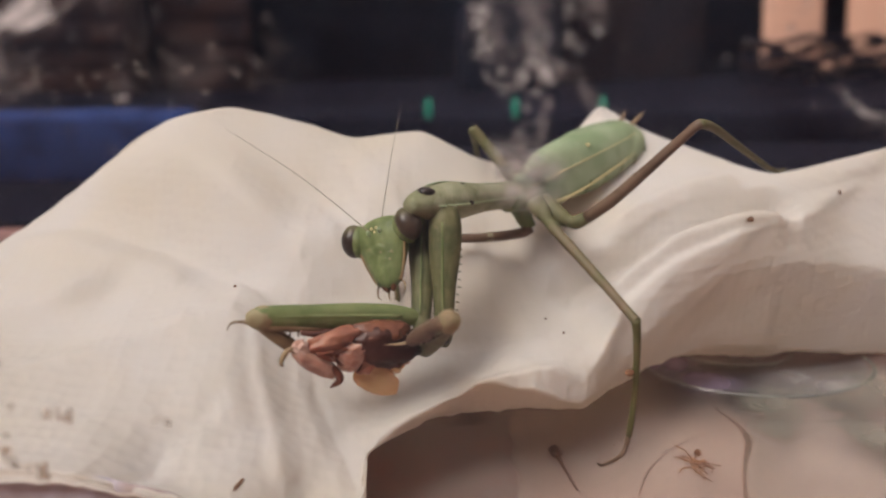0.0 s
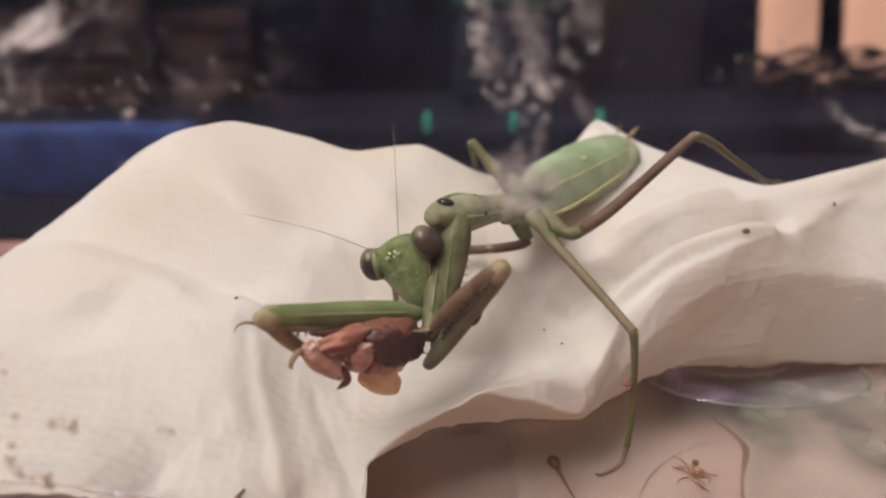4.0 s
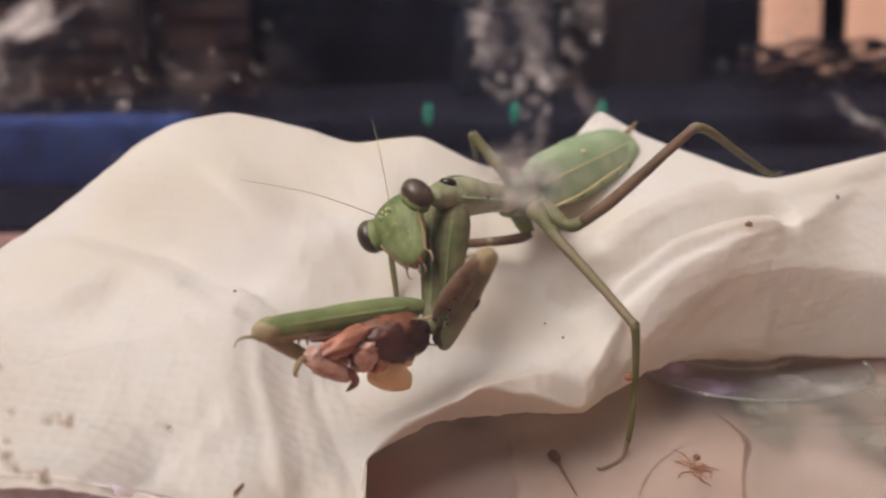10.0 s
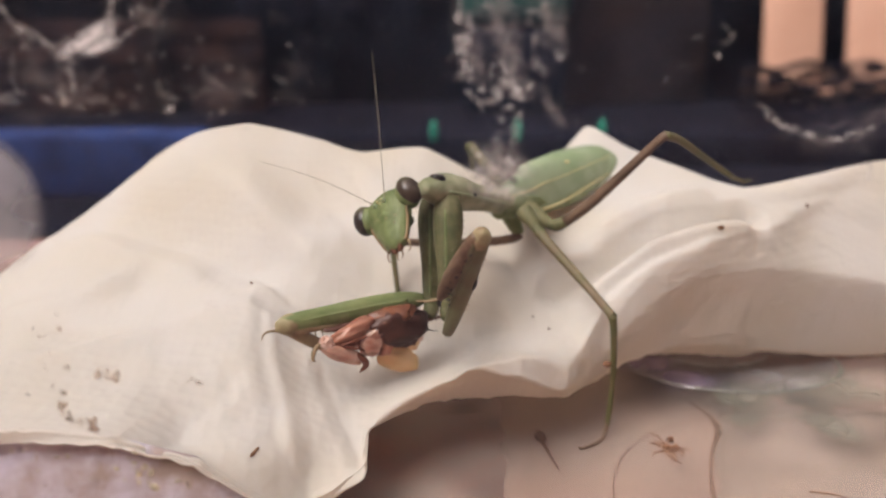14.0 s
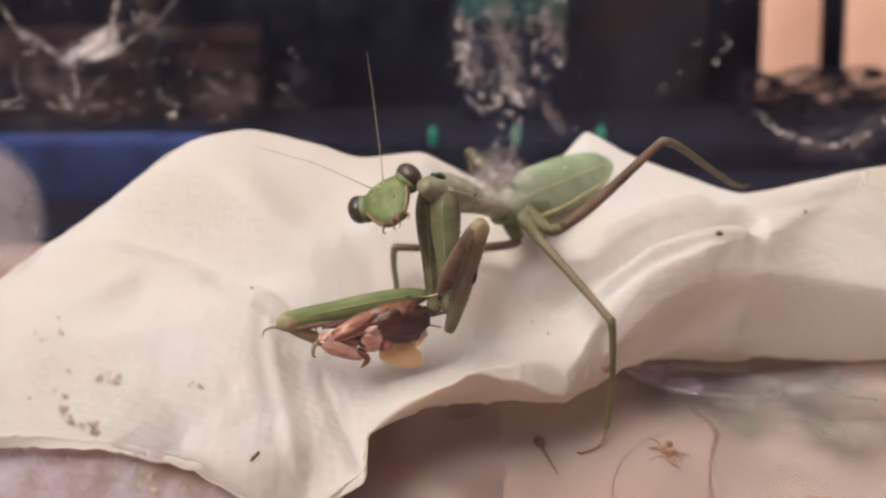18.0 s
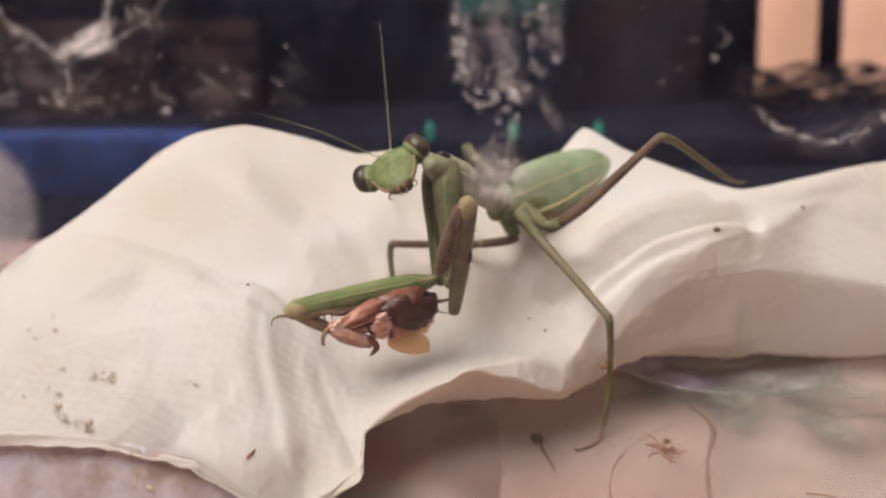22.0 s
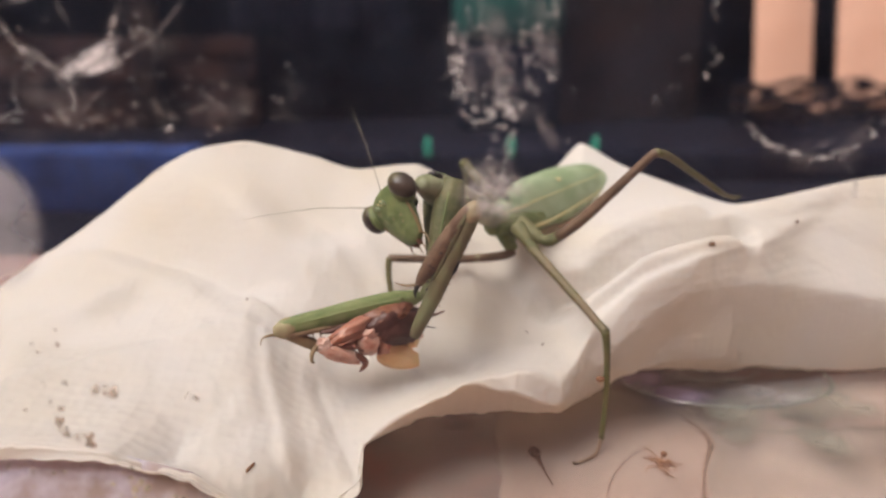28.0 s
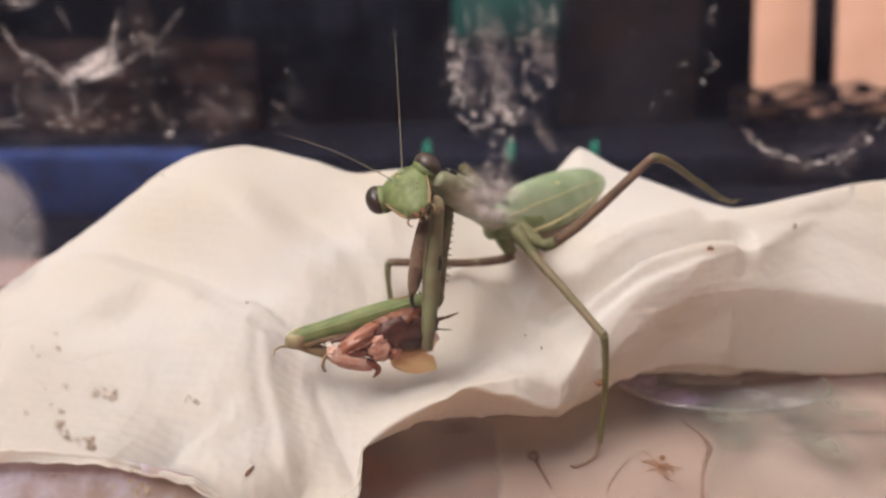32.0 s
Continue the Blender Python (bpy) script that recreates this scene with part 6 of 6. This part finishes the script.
HEAD_ROWS = [
    (0, -1.57, 4.63, 18.10, -11.4, -22.0, -24.7), (1, -1.55, 4.38, 18.39, -5.8, -21.1, -25.2), (2, -1.61, 3.98, 18.71, 4.5, -20.8, -28.5),
    (3, -0.84, 4.15, 19.33, -24.6, -29.3, -12.8), (3.5, -0.36, 3.22, 18.14, 0.3, -29.0, -20.9), (5.5, 0.89, 2.79, 17.95, 18.1, -23.3, -37.2),
    (6, 0.42, 4.80, 17.69, 8.6, -31.3, -41.1), (7, -0.91, 3.75, 19.11, 18.5, -19.8, -35.9), (8, -1.42, 3.10, 19.21, 12.8, -19.1, -34.9),
    (9, -0.75, 4.11, 19.40, -17.4, -45.1, -19.2), (10, -0.20, 2.37, 20.52, -18.1, -43.2, -20.1), (11, -0.78, 4.16, 19.95, -28.7, -34.4, -17.5),
    (12, -0.95, 4.44, 20.11, -22.2, -34.1, -19.6), (13, -1.01, 3.84, 20.78, -9.2, -34.9, -30.7), (14, -1.10, 4.07, 20.72, -22.9, -35.5, -23.3),
    (16.5, -1.47, 4.63, 20.83, -22.6, -35.4, -16.0), (17, -1.50, 4.71, 20.82, -20.7, -35.8, -17.1), (18, -1.32, 4.13, 22.46, -53.5, -34.0, -0.3),
    (19, -0.44, 3.49, 24.21, -50.8, -31.7, -1.3), (20, -0.51, 3.90, 24.37, -50.7, -32.2, 3.9), (21, -0.44, 4.00, 24.69, -54.9, -30.5, 4.4),
    (22, -0.47, 3.95, 24.68, -57.7, -30.7, 3.1), (23, -0.19, 3.85, 24.78, -56.8, -32.9, 7.0), (24, -0.46, 4.02, 24.90, -52.4, -31.5, -5.8),
    (25, -0.50, 4.08, 24.51, -23.5, -26.4, -15.2), (25.5, 0.14, 3.91, 23.68, -14.6, -43.6, -25.6), (27.5, 0.34, 6.71, 21.68, 61.8, -36.8, -71.1),
    (28, -0.22, 4.53, 22.47, 19.9, -43.1, -48.0), (28.5, -0.31, 4.17, 23.35, 3.0, -29.0, -36.3), (29, -0.08, 4.82, 25.20, -50.0, -20.5, 0.0),
    (29.5, 0.33, 3.06, 24.61, -37.1, -42.8, -11.9), (30, 0.51, 3.30, 24.81, -39.7, -42.9, -8.1), (30.5, 0.18, 3.74, 23.86, -25.1, -10.8, -2.7),
    (31, 1.28, 3.31, 24.36, -33.2, -0.4, -2.7), (31.5, 0.82, 3.10, 24.15, -45.0, -34.3, 1.5), (32, 0.80, 3.38, 24.68, -46.9, -34.2, 3.0),
]
ANTENNA_RIGHT_ROWS = [
    (0, -0.45, -0.75, 1.15, 11.8, -41.1, -14.1), (2, -0.45, -0.75, 1.15, -20.0, -55.0, -2.8), (3, -0.45, -0.75, 1.15, 13.2, -40.2, -31.9),
    (3.5, -0.45, -0.75, 1.15, -16.6, -55.6, -2.8), (5.5, -0.45, -0.75, 1.15, -37.3, -57.3, 30.2), (6, -0.45, -0.75, 1.15, -38.2, -59.9, 17.1),
    (7, -0.45, -0.75, 1.15, -60.9, -61.6, 34.3), (8, -0.45, -0.75, 1.15, -36.7, -61.6, 21.4), (9, -0.45, -0.75, 1.15, 24.4, -40.9, -15.7),
    (10, -0.45, -0.75, 1.15, 7.0, -41.3, -17.8), (11, -0.45, -0.75, 1.15, 15.5, -39.8, -32.4), (12, -0.45, -0.75, 1.15, 12.3, -44.0, -27.2),
    (13, -0.45, -0.75, 1.15, 12.9, -43.3, -8.7), (14, -0.45, -0.75, 1.15, 17.9, -41.1, -25.0), (17, -0.45, -0.75, 1.15, 10.1, -44.3, -24.8),
    (18, -0.45, -0.75, 1.15, 27.1, -22.4, -45.7), (20, -0.45, -0.75, 1.15, 21.7, -23.2, -46.5), (21, -0.45, -0.75, 1.15, 25.0, -20.7, -49.3),
    (24, -0.45, -0.75, 1.15, 31.8, -21.4, -45.0), (25, -0.45, -0.75, 1.15, 14.8, -46.1, -34.6), (25.5, -0.45, -0.75, 1.15, 13.2, -46.8, -15.6),
    (27.5, -0.45, -0.75, 1.15, -38.9, -42.3, 65.8), (28, -0.45, -0.75, 1.15, -11.2, -53.5, 22.7), (28.5, -0.45, -0.75, 1.15, -15.1, -58.3, 4.0),
    (29, -0.45, -0.75, 1.15, 13.8, -19.1, -58.6), (29.5, -0.45, -0.75, 1.15, -11.4, -37.6, -32.6), (30, -0.45, -0.75, 1.15, 15.4, -31.2, -33.5),
    (30.5, -0.45, -0.75, 1.15, 9.2, -64.2, -66.3), (31, -0.45, -0.75, 1.15, 22.4, -48.3, -82.8), (32, -0.45, -0.75, 1.15, 16.0, -24.4, -43.6),
]
ANTENNA_LEFT_ROWS = [
    (0, 0.45, -0.75, 1.15, -21.2, -36.7, -54.4), (2, 0.45, -0.75, 1.15, -32.2, -48.0, -42.1), (3, 0.45, -0.75, 1.15, -25.8, -26.8, -57.5),
    (3.5, 0.45, -0.75, 1.15, -37.6, -42.0, -39.1), (5.5, 0.45, -0.75, 1.15, -44.1, -45.7, -24.4), (6, 0.45, -0.75, 1.15, -39.0, -40.7, -17.5),
    (7, 0.45, -0.75, 1.15, -53.4, -56.2, -10.0), (8, 0.45, -0.75, 1.15, -39.7, -52.5, -22.5), (9, 0.45, -0.75, 1.15, -28.3, -23.1, -30.9),
    (10, 0.45, -0.75, 1.15, -28.3, -27.6, -30.6), (11, 0.45, -0.75, 1.15, -17.4, -26.8, -43.9), (12, 0.45, -0.75, 1.15, -21.9, -29.4, -42.3),
    (13, 0.45, -0.75, 1.15, -15.2, 0.2, -35.0), (14, 0.45, -0.75, 1.15, -14.0, 3.1, -45.8), (17, 0.45, -0.75, 1.15, -14.8, 2.6, -44.7),
    (18, 0.45, -0.75, 1.15, -9.7, 17.0, -58.2), (20, 0.45, -0.75, 1.15, -16.7, 12.4, -65.2), (21, 0.45, -0.75, 1.15, -15.9, 15.4, -67.5),
    (24, 0.45, -0.75, 1.15, -7.2, 16.6, -58.6), (25, 0.45, -0.75, 1.15, -14.4, -9.5, -57.7), (25.5, 0.45, -0.75, 1.15, -26.6, -25.8, -28.1),
    (27.5, 0.45, -0.75, 1.15, -72.5, -19.2, 38.3), (28, 0.45, -0.75, 1.15, -38.8, -22.9, -4.5), (28.5, 0.45, -0.75, 1.15, -33.2, -40.3, -27.3),
    (29, 0.45, -0.75, 1.15, -18.2, -23.4, -69.6), (29.5, 0.45, -0.75, 1.15, -15.9, 4.4, -46.1), (30, 0.45, -0.75, 1.15, -16.7, 11.7, -49.5),
    (30.5, 0.45, -0.75, 1.15, -13.2, -35.7, -79.6), (31, 0.45, -0.75, 1.15, -7.3, -46.1, -91.7), (32, 0.45, -0.75, 1.15, -21.3, 16.9, -68.2),
]

def moved(rows, shift=Vector((0, 0, 0))):
    """Rows of seconds, mm and degrees as poses, less the thing's own place."""
    return [(t, Matrix.Translation(-shift) @ pose(x * MM, y * MM, z * MM, rx, ry, rz)) for t, x, y, z, rx, ry, rz in rows]


# how far the hind body has sagged, by seconds
SAG = [(0, 0.0), (3, 0.1), (8, 0.25), (11, 0.45), (12, 0.55), (13, 0.75), (14.5, 0.85), (19, 1.0), (24, 1.0), (28, 1.0), (32, 1.0)]


def sagging(x, y, z, rx=0.0, rz=0.0):
    """Rows for a part of the hind body: a shift in mm and a turn about the waist, in step with the sag."""
    hub = Vector((12.0, 16.0, 19.3)) * MM - BASE
    return [(t, Matrix.Translation(hub) @ pose(k * x * MM, k * y * MM, k * z * MM, k * rx, 0, k * rz) @ Matrix.Translation(-hub)) for t, k in SAG]


def motions():
    for ob in hind_body:
        walk(ob, sagging(-0.5, 0, 0, -4.8, 2.6))
    walk(hind_left, sagging(-0.5, 0, 0.4))
    walk(prothorax, moved(PROTHORAX_ROWS, BASE))
    walk(coxa_right, moved(COXA_RIGHT_ROWS, BASE))
    walk(coxa_left, moved(COXA_LEFT_ROWS, BASE))
    walk(femur_right, moved(FEMUR_RIGHT_ROWS, BASE))
    walk(femur_left, moved(FEMUR_LEFT_ROWS, BASE))
    walk(head, moved(HEAD_ROWS, BASE))
    walk(antenna_right, moved(ANTENNA_RIGHT_ROWS))
    walk(antenna_left, moved(ANTENNA_LEFT_ROWS))
    walk(prey, moved(FEMUR_RIGHT_ROWS))


motions()
